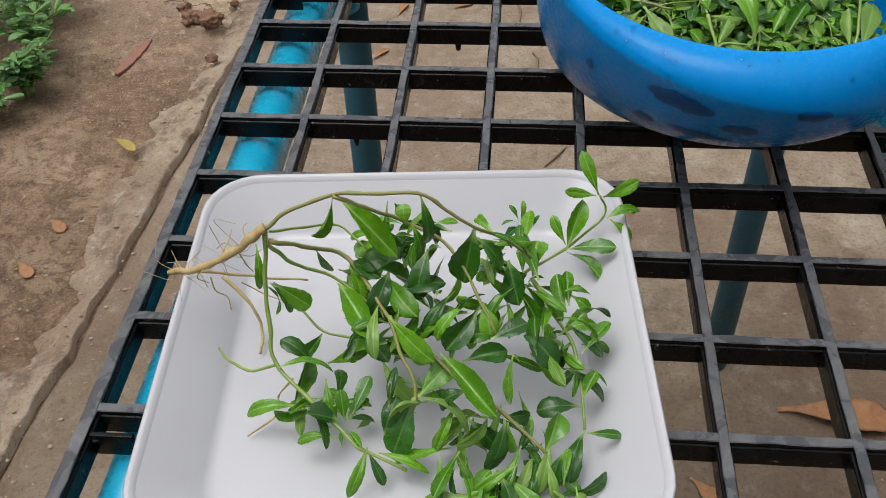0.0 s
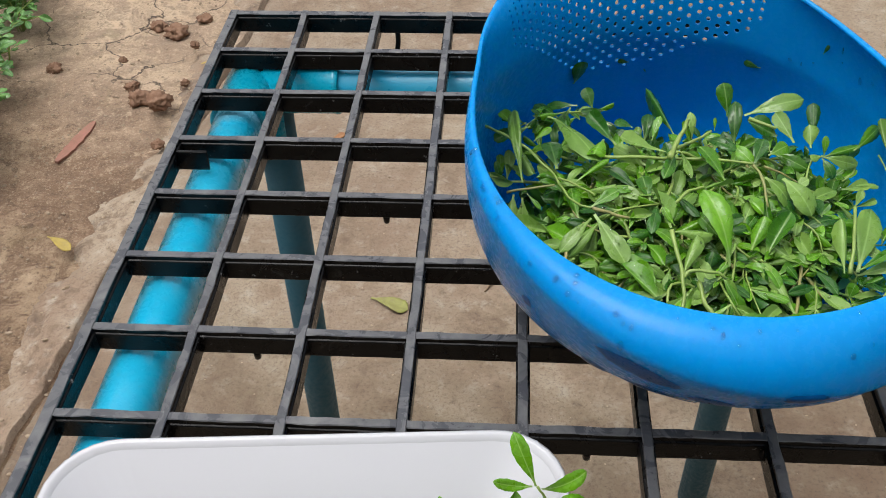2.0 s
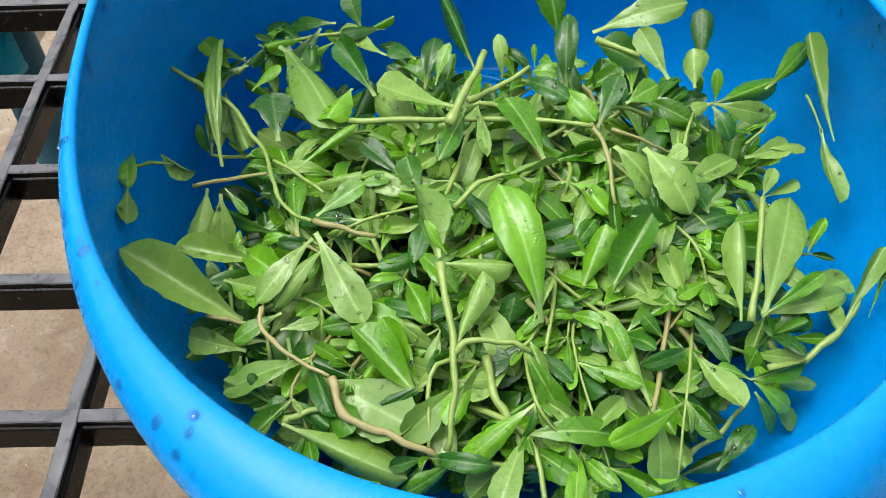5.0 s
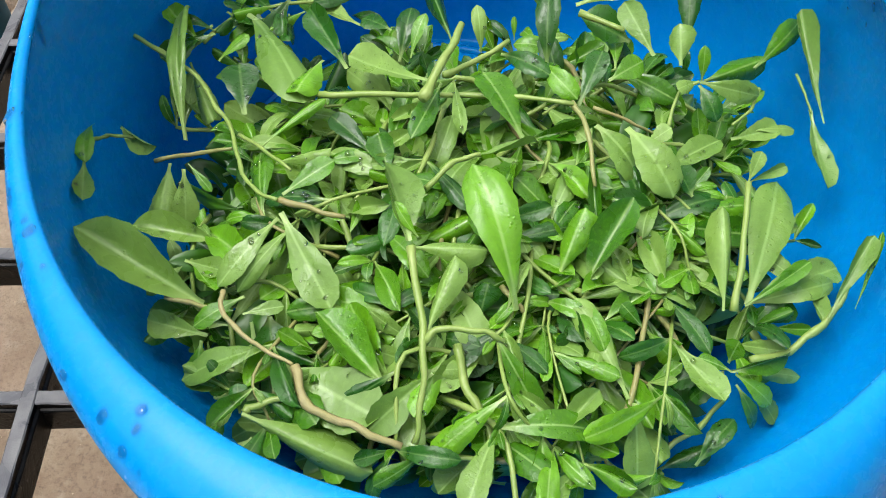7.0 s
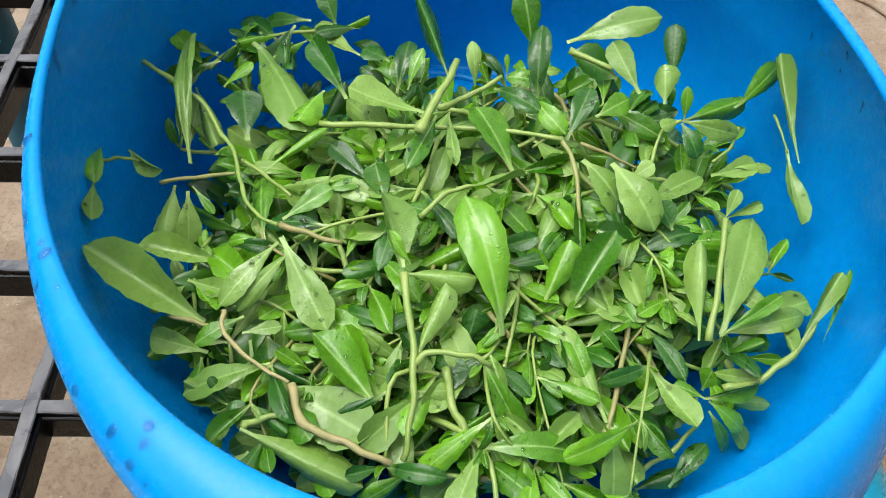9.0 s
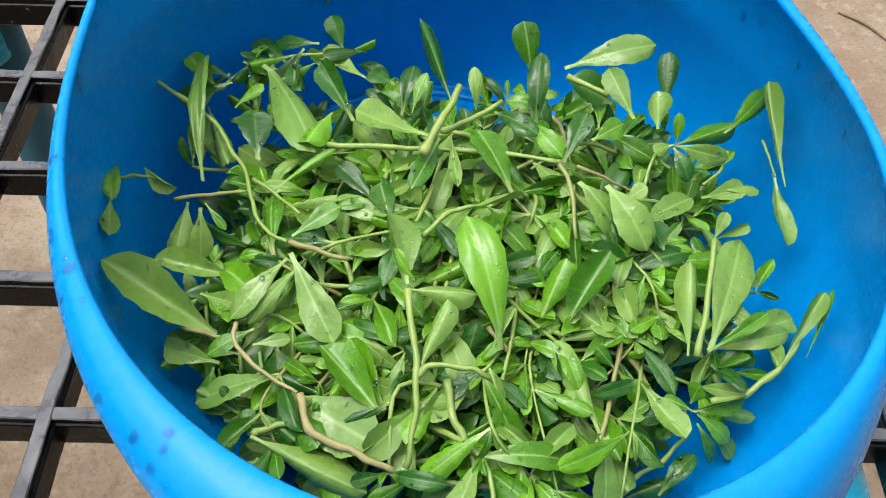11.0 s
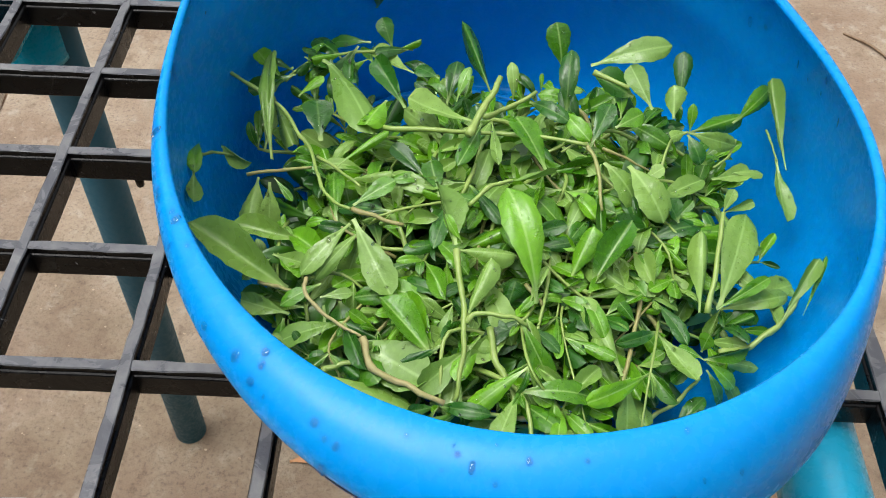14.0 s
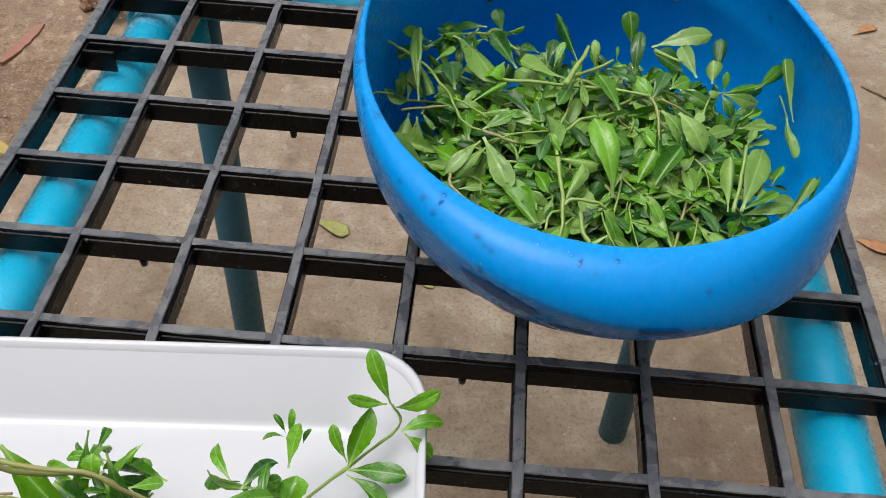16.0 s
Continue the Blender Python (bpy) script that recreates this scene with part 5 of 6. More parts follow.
twig(plant, STEM, 0.0015, (0.1745, -0.4020, 0.5440), (0.1849, -0.4174, 0.5380), (0.1937, -0.4349, 0.5320), (0.1960, -0.4618, 0.5260))
twig(plant, STEM, 0.0012, (0.1722, -0.4009, 0.5460), (0.1893, -0.3692, 0.5290), (0.2063, -0.3553, 0.5370), (0.2039, -0.3526, 0.5460))
twig(plant, STEM, 0.001, (0.0799, -0.4155, 0.5400), (0.0939, -0.4269, 0.5350), (0.1093, -0.4308, 0.5360), (0.1328, -0.4319, 0.5400))
blade(plant, LEAF, (0.2074, -0.3571, 0.5370), (0.2215, -0.3527, 0.5380), 0.0075)
blade(plant, LEAF, (0.2086, -0.3581, 0.5370), (0.2186, -0.3610, 0.5280), 0.0070)
blade(plant, LEAF, (0.2032, -0.3526, 0.5460), (0.1950, -0.3421, 0.5620), 0.0070)
blade(plant, LEAF, (0.2051, -0.3536, 0.5460), (0.2198, -0.3512, 0.5540), 0.0067)
blade(plant, LEAF, (0.2019, -0.3527, 0.5460), (0.1884, -0.3529, 0.5480), 0.0055)
blade(plant, LEAF, (0.1905, -0.3681, 0.5290), (0.1965, -0.3532, 0.5440), 0.0084)
blade(plant, LEAF, (0.1898, -0.3664, 0.5290), (0.1835, -0.3574, 0.5380), 0.0055)
blade(plant, LEAF, (0.1900, -0.3692, 0.5290), (0.2111, -0.3724, 0.5340), 0.0082)
blade(plant, LEAF, (0.1900, -0.3713, 0.5290), (0.2045, -0.3805, 0.5230), 0.0079)
blade(plant, LEAF, (0.1758, -0.3974, 0.5400), (0.1770, -0.3836, 0.5470), 0.0111)
blade(plant, LEAF, (0.1720, -0.3760, 0.5380), (0.1740, -0.3628, 0.5450), 0.0082)
blade(plant, LEAF, (0.1693, -0.3658, 0.5400), (0.1616, -0.3673, 0.5400), 0.0029)
blade(plant, LEAF, (0.1688, -0.3640, 0.5400), (0.1647, -0.3607, 0.5460), 0.0025)
blade(plant, LEAF, (0.1698, -0.3632, 0.5400), (0.1705, -0.3586, 0.5470), 0.0029)
blade(plant, LEAF_DARK, (0.1754, -0.3673, 0.5400), (0.1777, -0.3633, 0.5430), 0.0034)
blade(plant, LEAF, (0.1889, -0.4127, 0.5380), (0.1847, -0.3996, 0.5440), 0.0072)
blade(plant, LEAF, (0.1901, -0.4111, 0.5380), (0.1888, -0.3975, 0.5440), 0.0054)
blade(plant, LEAF, (0.1910, -0.4055, 0.5380), (0.1989, -0.4088, 0.5340), 0.0060)
blade(plant, LEAF_DARK, (0.1987, -0.4045, 0.5380), (0.1905, -0.4037, 0.5400), 0.0028)
blade(plant, LEAF, (0.1883, -0.4211, 0.5350), (0.2013, -0.4171, 0.5340), 0.0090)
blade(plant, LEAF, (0.1947, -0.4323, 0.5340), (0.2057, -0.4187, 0.5380), 0.0066)
blade(plant, LEAF_DARK, (0.1931, -0.4349, 0.5320), (0.1874, -0.4435, 0.5280), 0.0044)
blade(plant, LEAF, (0.1956, -0.4499, 0.5300), (0.2000, -0.4403, 0.5340), 0.0056)
blade(plant, LEAF, (0.1930, -0.4363, 0.5320), (0.1915, -0.4486, 0.5280), 0.0031)
blade(plant, LEAF, (0.1973, -0.4374, 0.5320), (0.2047, -0.4410, 0.5260), 0.0022)
blade(plant, LEAF_DARK, (0.1944, -0.4542, 0.5300), (0.1779, -0.4559, 0.5280), 0.0098)
blade(plant, LEAF, (0.1812, -0.4717, 0.5240), (0.1860, -0.4587, 0.5320), 0.0097)
blade(plant, LEAF_DARK, (0.1958, -0.4619, 0.5260), (0.1900, -0.4811, 0.5200), 0.0090)
blade(plant, LEAF, (0.1965, -0.4631, 0.5260), (0.2097, -0.4607, 0.5220), 0.0043)
blade(plant, LEAF_DARK, (0.1880, -0.4744, 0.5300), (0.1853, -0.4852, 0.5220), 0.0062)
blade(plant, LEAF_PALE, (0.1820, -0.4776, 0.5300), (0.1860, -0.4889, 0.5200), 0.0045)
blade(plant, LEAF_PALE, (0.1351, -0.4618, 0.5400), (0.1538, -0.4729, 0.5360), 0.0116)
blade(plant, LEAF_DARK, (0.1336, -0.4611, 0.5400), (0.1268, -0.4762, 0.5260), 0.0124)
blade(plant, LEAF, (0.1350, -0.4610, 0.5400), (0.1466, -0.4490, 0.5460), 0.0104)
blade(plant, LEAF, (0.1422, -0.4485, 0.5500), (0.1640, -0.4713, 0.5440), 0.0087)
blade(plant, LEAF, (0.1225, -0.4370, 0.5560), (0.1407, -0.4542, 0.5520), 0.0105)
blade(plant, LEAF, (0.1008, -0.4206, 0.5560), (0.1176, -0.4431, 0.5500), 0.0100)
blade(plant, LEAF, (0.1001, -0.4079, 0.5880), (0.0910, -0.4121, 0.5720), 0.0059)
blade(plant, LEAF, (0.1017, -0.4055, 0.5860), (0.1246, -0.4198, 0.5700), 0.0094)
blade(plant, LEAF, (0.0683, -0.4112, 0.5660), (0.0692, -0.4200, 0.5500), 0.0049)
blade(plant, LEAF_DARK, (0.0746, -0.4273, 0.5600), (0.0768, -0.4291, 0.5460), 0.0048)
blade(plant, LEAF, (0.0760, -0.4257, 0.5600), (0.0831, -0.4276, 0.5460), 0.0057)
blade(plant, LEAF, (0.0771, -0.4256, 0.5600), (0.0902, -0.4261, 0.5480), 0.0091)
blade(plant, LEAF_DARK, (0.0936, -0.4458, 0.5360), (0.0805, -0.4399, 0.5440), 0.0087)
blade(plant, LEAF, (0.0814, -0.4503, 0.5400), (0.1013, -0.4479, 0.5360), 0.0061)
blade(plant, LEAF_DARK, (0.0938, -0.4293, 0.5360), (0.0866, -0.4374, 0.5280), 0.0058)
blade(plant, LEAF, (0.0975, -0.4407, 0.5320), (0.1137, -0.4341, 0.5360), 0.0071)
blade(plant, LEAF_DARK, (0.1056, -0.4654, 0.5300), (0.0943, -0.4674, 0.5360), 0.0089)
blade(plant, LEAF, (0.1068, -0.4714, 0.5280), (0.0904, -0.4721, 0.5240), 0.0047)
blade(plant, LEAF, (0.1079, -0.4660, 0.5300), (0.1061, -0.4590, 0.5400), 0.0059)
blade(plant, LEAF, (0.1098, -0.4652, 0.5300), (0.1161, -0.4506, 0.5380), 0.0068)
blade(plant, LEAF, (0.1174, -0.4752, 0.5280), (0.1120, -0.4916, 0.5200), 0.0059)
blade(plant, LEAF_DARK, (0.1175, -0.4764, 0.5280), (0.1243, -0.4858, 0.5200), 0.0046)
blade(plant, LEAF, (0.1214, -0.4761, 0.5260), (0.1402, -0.4809, 0.5220), 0.0046)
blade(plant, LEAF_DARK, (0.1247, -0.4652, 0.5380), (0.1262, -0.4522, 0.5460), 0.0046)
blade(plant, LEAF_DARK, (0.1233, -0.4719, 0.5300), (0.1274, -0.4609, 0.5400), 0.0084)
blade(plant, LEAF, (0.1268, -0.4075, 0.5760), (0.1256, -0.4031, 0.5820), 0.0073)
blade(plant, LEAF, (0.1289, -0.4074, 0.5760), (0.1317, -0.4107, 0.5600), 0.0073)
blade(plant, LEAF_DARK, (0.1308, -0.4051, 0.5740), (0.1375, -0.4009, 0.5600), 0.0064)
blade(plant, LEAF_DARK, (0.1328, -0.4072, 0.5900), (0.1342, -0.4095, 0.5680), 0.0062)
blade(plant, LEAF, (0.1380, -0.4114, 0.5800), (0.1465, -0.4078, 0.5780), 0.0054)
blade(plant, LEAF_DARK, (0.1528, -0.4138, 0.5800), (0.1493, -0.4220, 0.5600), 0.0125)
blade(plant, LEAF_DARK, (0.1538, -0.4140, 0.5760), (0.1635, -0.4173, 0.5620), 0.0105)
blade(plant, LEAF, (0.1548, -0.4131, 0.5780), (0.1728, -0.4139, 0.5680), 0.0042)
blade(plant, LEAF_DARK, (0.1635, -0.4183, 0.5660), (0.1658, -0.4207, 0.5580), 0.0076)
blade(plant, LEAF_DARK, (0.1655, -0.4152, 0.5660), (0.1703, -0.4270, 0.5540), 0.0098)
blade(plant, LEAF_DARK, (0.1558, -0.4333, 0.5600), (0.1441, -0.4471, 0.5500), 0.0104)
blade(plant, LEAF, (0.1567, -0.4300, 0.5580), (0.1603, -0.4408, 0.5500), 0.0097)
blade(plant, LEAF_DARK, (0.1223, -0.4132, 0.5620), (0.1092, -0.4149, 0.5600), 0.0087)
blade(plant, LEAF_DARK, (0.1101, -0.4032, 0.5640), (0.1266, -0.4120, 0.5640), 0.0111)
blade(plant, LEAF_DARK, (0.1352, -0.4105, 0.5660), (0.1316, -0.4242, 0.5520), 0.0099)
blade(plant, LEAF_DARK, (0.1419, -0.4133, 0.5660), (0.1380, -0.4228, 0.5540), 0.0086)
blade(plant, LEAF_DARK, (0.1531, -0.4600, 0.5440), (0.1428, -0.4621, 0.5360), 0.0082)
blade(plant, LEAF_DARK, (0.1604, -0.4425, 0.5520), (0.1736, -0.4353, 0.5540), 0.0091)
blade(plant, LEAF_DARK, (0.1728, -0.4356, 0.5480), (0.1845, -0.4463, 0.5420), 0.0148)
blade(plant, LEAF, (0.1688, -0.4437, 0.5460), (0.1684, -0.4609, 0.5380), 0.0084)
blade(plant, LEAF_DARK, (0.1665, -0.4660, 0.5380), (0.1756, -0.4628, 0.5360), 0.0074)
blade(plant, LEAF_DARK, (0.1666, -0.4672, 0.5380), (0.1606, -0.4814, 0.5260), 0.0102)
blade(plant, LEAF, (0.1676, -0.4670, 0.5360), (0.1690, -0.4733, 0.5260), 0.0091)
blade(plant, LEAF_DARK, (0.1584, -0.4865, 0.5200), (0.1743, -0.4821, 0.5220), 0.0104)
blade(plant, LEAF, (0.1642, -0.4807, 0.5260), (0.1683, -0.4825, 0.5220), 0.0062)
blade(plant, LEAF_DARK, (0.1201, -0.4155, 0.5580), (0.1150, -0.4319, 0.5500), 0.0096)
blade(plant, LEAF, (0.1200, -0.4166, 0.5560), (0.1327, -0.4346, 0.5540), 0.0109)
blade(plant, LEAF_DARK, (0.1229, -0.4235, 0.5540), (0.1423, -0.4204, 0.5580), 0.0108)
blade(plant, LEAF, (0.1038, -0.4112, 0.5560), (0.1094, -0.4256, 0.5460), 0.0075)
blade(plant, LEAF_DARK, (0.0906, -0.4085, 0.5620), (0.0960, -0.4087, 0.5500), 0.0049)
blade(plant, LEAF_DARK, (0.1107, -0.4322, 0.5500), (0.1231, -0.4486, 0.5440), 0.0086)
blade(plant, LEAF_DARK, (0.1453, -0.4340, 0.5540), (0.1575, -0.4256, 0.5580), 0.0105)
blade(plant, LEAF, (0.1458, -0.4416, 0.5500), (0.1603, -0.4398, 0.5520), 0.0092)
blade(plant, LEAF_DARK, (0.1504, -0.4488, 0.5460), (0.1667, -0.4442, 0.5480), 0.0092)
blade(plant, LEAF, (0.1145, -0.4346, 0.5400), (0.1062, -0.4413, 0.5340), 0.0066)
blade(plant, LEAF_DARK, (0.1534, -0.4665, 0.5360), (0.1638, -0.4711, 0.5260), 0.0083)
blade(plant, LEAF, (0.1565, -0.4889, 0.5200), (0.1622, -0.4821, 0.5280), 0.0083)

rp = random.Random(11)
NODES = [(0.118, -0.395, 0.055), (0.137, -0.402, 0.060), (0.155, -0.410, 0.056), (0.128, -0.425, 0.042), (0.146, -0.430, 0.046), (0.166, -0.425, 0.045), (0.176, -0.440, 0.036), (0.140, -0.455, 0.030), (0.160, -0.460, 0.028), (0.180, -0.470, 0.020), (0.118, -0.440, 0.034), (0.165, -0.395, 0.048), (0.176, -0.412, 0.042), (0.150, -0.475, 0.020), (0.168, -0.486, 0.018), (0.188, -0.488, 0.015), (0.186, -0.430, 0.034), (0.103, -0.408, 0.044), (0.122, -0.436, 0.042), (0.094, -0.457, 0.023), (0.107, -0.464, 0.020)]
AIM = [rp.uniform(0, 2 * math.pi) for q in NODES]
for k in range(235):     # the leaf whorls at the plant's inner nodes, hanging limp
    nx, ny, nz = NODES[k % len(NODES)]
    b = Vector((nx + rp.gauss(0, 0.0045), ny + rp.gauss(0, 0.0045), H + nz + rp.gauss(-0.004, 0.004)))
    a = AIM[k % len(NODES)] + rp.gauss(0, 1.1)
    ln = rp.choice((0.009, 0.013, 0.018, 0.022)) * rp.uniform(0.85, 1.15)
    tip = b + Vector((math.cos(a), math.sin(a), rp.uniform(-1.1, 0.2))).normalized() * ln
    tip.z = max(tip.z, H + 0.008)
    blade(plant, rp.choice((LEAF, LEAF, LEAF, LEAF_DARK, LEAF_PALE)), b, tip, ln * rp.uniform(0.24, 0.36))
CROWN = [Vector(q) for q in ((0.036, -0.4190, 0.557), (0.048, -0.4238, 0.564), (0.061, -0.4259, 0.573), (0.070, -0.4237, 0.580))]
for k in range(26):      # fine root hairs
    q = CROWN[k % 3].lerp(CROWN[k % 3 + 1], rp.random())
    d = Vector((rp.gauss(-0.3, 0.8), rp.gauss(0.2, 0.8), rp.gauss(-0.3, 0.7))).normalized() * rp.uniform(0.005, 0.015)
    twig(plant, ROOT, rp.uniform(0.00018, 0.00035), q, q + d * 0.5 + Vector((rp.gauss(0, 0.002), rp.gauss(0, 0.002), rp.gauss(0, 0.002))), q + d, name="root_hair")

# ---- a limp dark sprig against the bowl's far wall ----
limp = thing("sprig", "limp dark green sprig slumped against the bowl wall", "greens", "sprigs in the bowl", at=(0.2, -0.17, 0.565))
LIMP = [Vector(q) for q in ((0.197, -0.172, 0.567), (0.205, -0.162, 0.568), (0.216, -0.156, 0.567), (0.228, -0.152, 0.566))]
twig(limp, STEM, 0.0012, *LIMP)
for k in range(22):
    q = LIMP[k % 3].lerp(LIMP[k % 3 + 1], rp.random()) + Vector((0, rp.gauss(-0.002, 0.003), rp.gauss(0, 0.003)))
    a = rp.gauss(3.9, 1.2)
    ln = rp.uniform(0.008, 0.018)
    blade(limp, rp.choice((LEAF, LEAF_DARK, LEAF_DARK)), q, q + Vector((math.cos(a) * 0.8, math.sin(a), rp.uniform(-0.5, 0.6))).normalized() * ln, ln * rp.uniform(0.28, 0.38))

# ---- scraps on the bowl's wall ----
for a, u, ln, w, az, lab in ((60, 0.56, 0.009, 0.004, 0.1, "dark leaf scrap stuck to the bowl wall"), (46, 0.71, 0.006, 0.002, 1.9, "tiny leaf scrap on the bowl wall"), (95, 0.51, 0.006, 0.003, 0.2, "dark leaf scrap stuck to the bowl wall"),
                             (89, 0.47, 0.003, 0.001, 1.0, "tiny leaf scrap on the bowl wall"), (113, 0.46, 0.016, 0.009, 1.8, "small dark leaf stuck to the bowl wall")):
    a = radians(a)
    p = bowl_point(a, u, 0.0030) + Vector((BX, BY, H))
    side = Vector((-math.sin(a), math.cos(a), 0))
    up = (bowl_point(a, u + 0.02) - bowl_point(a, u)).normalized()
    sc = thing("leaf_scrap", lab, "leaf", at=tuple(p))
    d = side * math.cos(az) + up * math.sin(az)
    inward = Vector((-math.cos(a), -math.sin(a), 0))
    x = d.cross(inward).normalized()
    m = Matrix((x * w, d * ln, x.cross(d) * ln)).transposed().to_4x4()
    ob = new("leaf", LEAVES[LEAF_DARK.name][5])
    ob.parent, ob.matrix_basis = sc, m

# ---- water on the bowl, the leaves and the tray ----
def drops():
    bm = bmesh.new()
    r = random.Random(8)

    def drop(p, n, s, stretch=1.0):
        q = n.to_track_quat("Z", "Y").to_matrix().to_4x4()
        m = Matrix.Translation(p) @ q @ Matrix.Diagonal((s, s * stretch, s * 0.26, 1))
        bmesh.ops.create_icosphere(bm, subdivisions=2, radius=1, matrix=m)

    for k in range(34):
        a, u = radians(r.uniform(175, 370)), r.uniform(0.62, 0.97)
        if k > 12:
            a, u = radians(r.uniform(205, 300)), r.uniform(0.74, 0.97)
        p = bowl_point(a, u)
        n = (bowl_point(a + 0.01, u) - p).cross(bowl_point(a, min(1, u + 0.01)) - p).normalized()
        if n.dot(Vector((math.cos(a), math.sin(a), 0.3))) < 0:
            n = -n
        drop(p + Vector((BX, BY, H)), n, r.choice((0.0004, 0.0006, 0.0008, 0.0011)), r.choice((1, 1, 1.4, 1.9)))
    for k in range(46):      # on the inner wall, some run down
        a, u = radians(r.choice((r.uniform(-50, 60), r.uniform(150, 215)))), r.uniform(0.62, 0.95)
        p = bowl_point(a, u)
        n = (bowl_point(a + 0.01, u) - p).cross(bowl_point(a, min(1, u + 0.01)) - p).normalized()
        if n.dot(Vector((math.cos(a), math.sin(a), 0.3))) > 0:
            n = -n
        drop(p + n * 0.0016 + Vector((BX, BY, H)), n, r.choice((0.0004, 0.0005, 0.0007, 0.0010)), r.choice((1, 1, 2, 4)))
    return bm


def dome(s, stretch, flat):
    """A small flattened ball, as points and faces."""
    pts = [Vector((0, 0, flat * s))]
    for el in (50, 10, -30):
        pts += [Vector((s * math.cos(radians(el)) * math.cos(g), s * stretch * math.cos(radians(el)) * math.sin(g), flat * s * math.sin(radians(el)))) for g in [2 * math.pi * k / 8 for k in range(8)]]
    fcs = [(0, 1 + k, 1 + (k + 1) % 8) for k in range(8)] + [tuple(range(24, 16, -1))]
    for q in (1, 9):
        fcs += [(q + k, q + 8 + k, q + 8 + (k + 1) % 8, q + (k + 1) % 8) for k in range(8)]
    return pts, fcs


def leaf_drops():
    """Clear beads of water on the upper faces of the broad leaves."""
    vs, fs = [], []
    r = random.Random(17)
    for me, at in BROAD:
        if r.random() < 0.45:
            continue
        for k in range(r.choice((1, 2, 3, 5))):
            v = me.vertices[r.randrange(5, 17) * 7 + r.randrange(1, 6)]
            n = (at.to_3x3().inverted().transposed() @ v.normal).normalized()
            if n.z < 0:
                n = -n
            s = r.choice((0.00025, 0.0003, 0.0004, 0.0005, 0.0007))
            m = Matrix.Translation(at @ v.co + n * s * 0.15) @ n.to_track_quat("Z", "Y").to_matrix().to_4x4()
            pts, fcs = dome(s, r.uniform(1, 1.4), 0.5)
            fs += [tuple(len(vs) + i for i in f) for f in fcs]
            vs += [tuple(m @ p) for p in pts]
    me = bpy.data.meshes.new("leaf_drops")
    me.from_pydata(vs, [], fs)
    me.materials.append(WATER)
    me.polygons.foreach_set("use_smooth", [True] * len(fs))
    return me


WATER, _wn, _wl, _wb = mat("clear_water", 0.0)
_wb.inputs["Transmission Weight"].default_value, _wb.inputs["IOR"].default_value = 1.0, 1.33
tagged(new("leaf_drops", leaf_drops()), "clear water beads on the washed leaves", "water", kind="stuff")
tagged(new("water_drops", finish(drops(), "water_drops", WATER)), "small water drops clinging to the blue bowl", "water", kind="stuff")


# ---- things on the ground ----
def lump(seed, s, squash=0.7):
    bm = bmesh.new()
    bmesh.ops.create_icosphere(bm, subdivisions=4, radius=1)
    for v in bm.verts:
        d = v.co.normalized()
        k = 1 + 0.45 * noise.noise(d * 1.4 + Vector((seed, 0, 0))) + 0.34 * noise.noise(d * 3.1 + Vector((0, seed, 0))) + 0.22 * noise.noise(d * 7 + Vector((0, 0, seed))) + 0.12 * noise.noise(d * 15 + Vector((seed, 0, seed)))
        v.co = d * k * s
        v.co.z *= squash
    return bm


def base_z(x, y):
    e = edge_at(y)
    if e - 0.09 < x < e:
        return max(0.003, soil_height(x, y))
    return slab_height(x, y) if x > e else soil_height(x, y)


for k, (x, y, s) in enumerate(((-0.400, 0.727, 0.016), (-0.356, 0.699, 0.018), (-0.575, 0.818, 0.012), (-0.324, 0.588, 0.009), (-0.400, 0.955, 0.020), (-0.425, 0.771, 0.010), (-0.345, 0.880, 0.008), (-0.375, 0.735, 0.008),
                               (-0.44, 0.98, 0.014), (-0.36, 1.0, 0.012), (-0.33, 0.76, 0.007), (-0.47, 0.86, 0.007))):
    c = new("clod", finish(lump(k * 3.3 + 1, s), "clod", CLOD))
    c.location = (x, y, base_z(x, y) + s * 0.42)
    tagged(c, "crumbly reddish-brown clay clod on the soil", "clod", "clods on the soil")


def dry_leaf(x0, y0, x1, y1, w, m, label, curl=0.5, lift=0.004, seed=0):
    r = random.Random(seed)
    bm = leaf_mesh(curl, 0.5, r.uniform(-0.8, 0.8), 0.7, 0.3, seed)
    a, b = Vector((x0, y0, 0)), Vector((x1, y1, 0))
    d = b - a
    ln = d.length
    y = d / ln
    x = y.cross(Vector((0, 0, 1)))
    bmesh.ops.transform(bm, matrix=Matrix((x * w, y * ln, Vector((0, 0, 1)) * ln * 0.6)).transposed().to_4x4(), verts=bm.verts)
    low = min(v.co.z for v in bm.verts)
    z = max(base_z(x0, y0), base_z(x1, y1), base_z((x0 + x1) / 2, (y0 + y1) / 2))
    me = finish(bm, "fallen_leaf", m)
    ob = new("fallen_leaf", me)
    ob.location = (x0, y0, z - low + 0.001)
    so = ob.modifiers.new("thick", "SOLIDIFY")
    so.thickness = 0.0005
    return tagged(ob, label, "leaf", "fallen leaves")


dry_leaf(-0.415, 0.378, -0.374, 0.352, 0.016, DRY_YELLOW, "curled yellow-green dead leaf on the soil", 1.1, seed=1)
dry_leaf(-0.319, 0.822, -0.283, 0.847, 0.019, DRY_YELLOW, "yellow fallen leaf on the soil", 0.3, seed=2)
dry_leaf(0.031, 0.281, 0.078, 0.262, 0.022, DRY_GREEN, "curled olive dead leaf on the concrete", 0.9, seed=3)
dry_leaf(0.155, 0.210, 0.188, 0.190, 0.012, DRY_GREEN, "small green leaf fallen on the concrete", 0.5, seed=4)
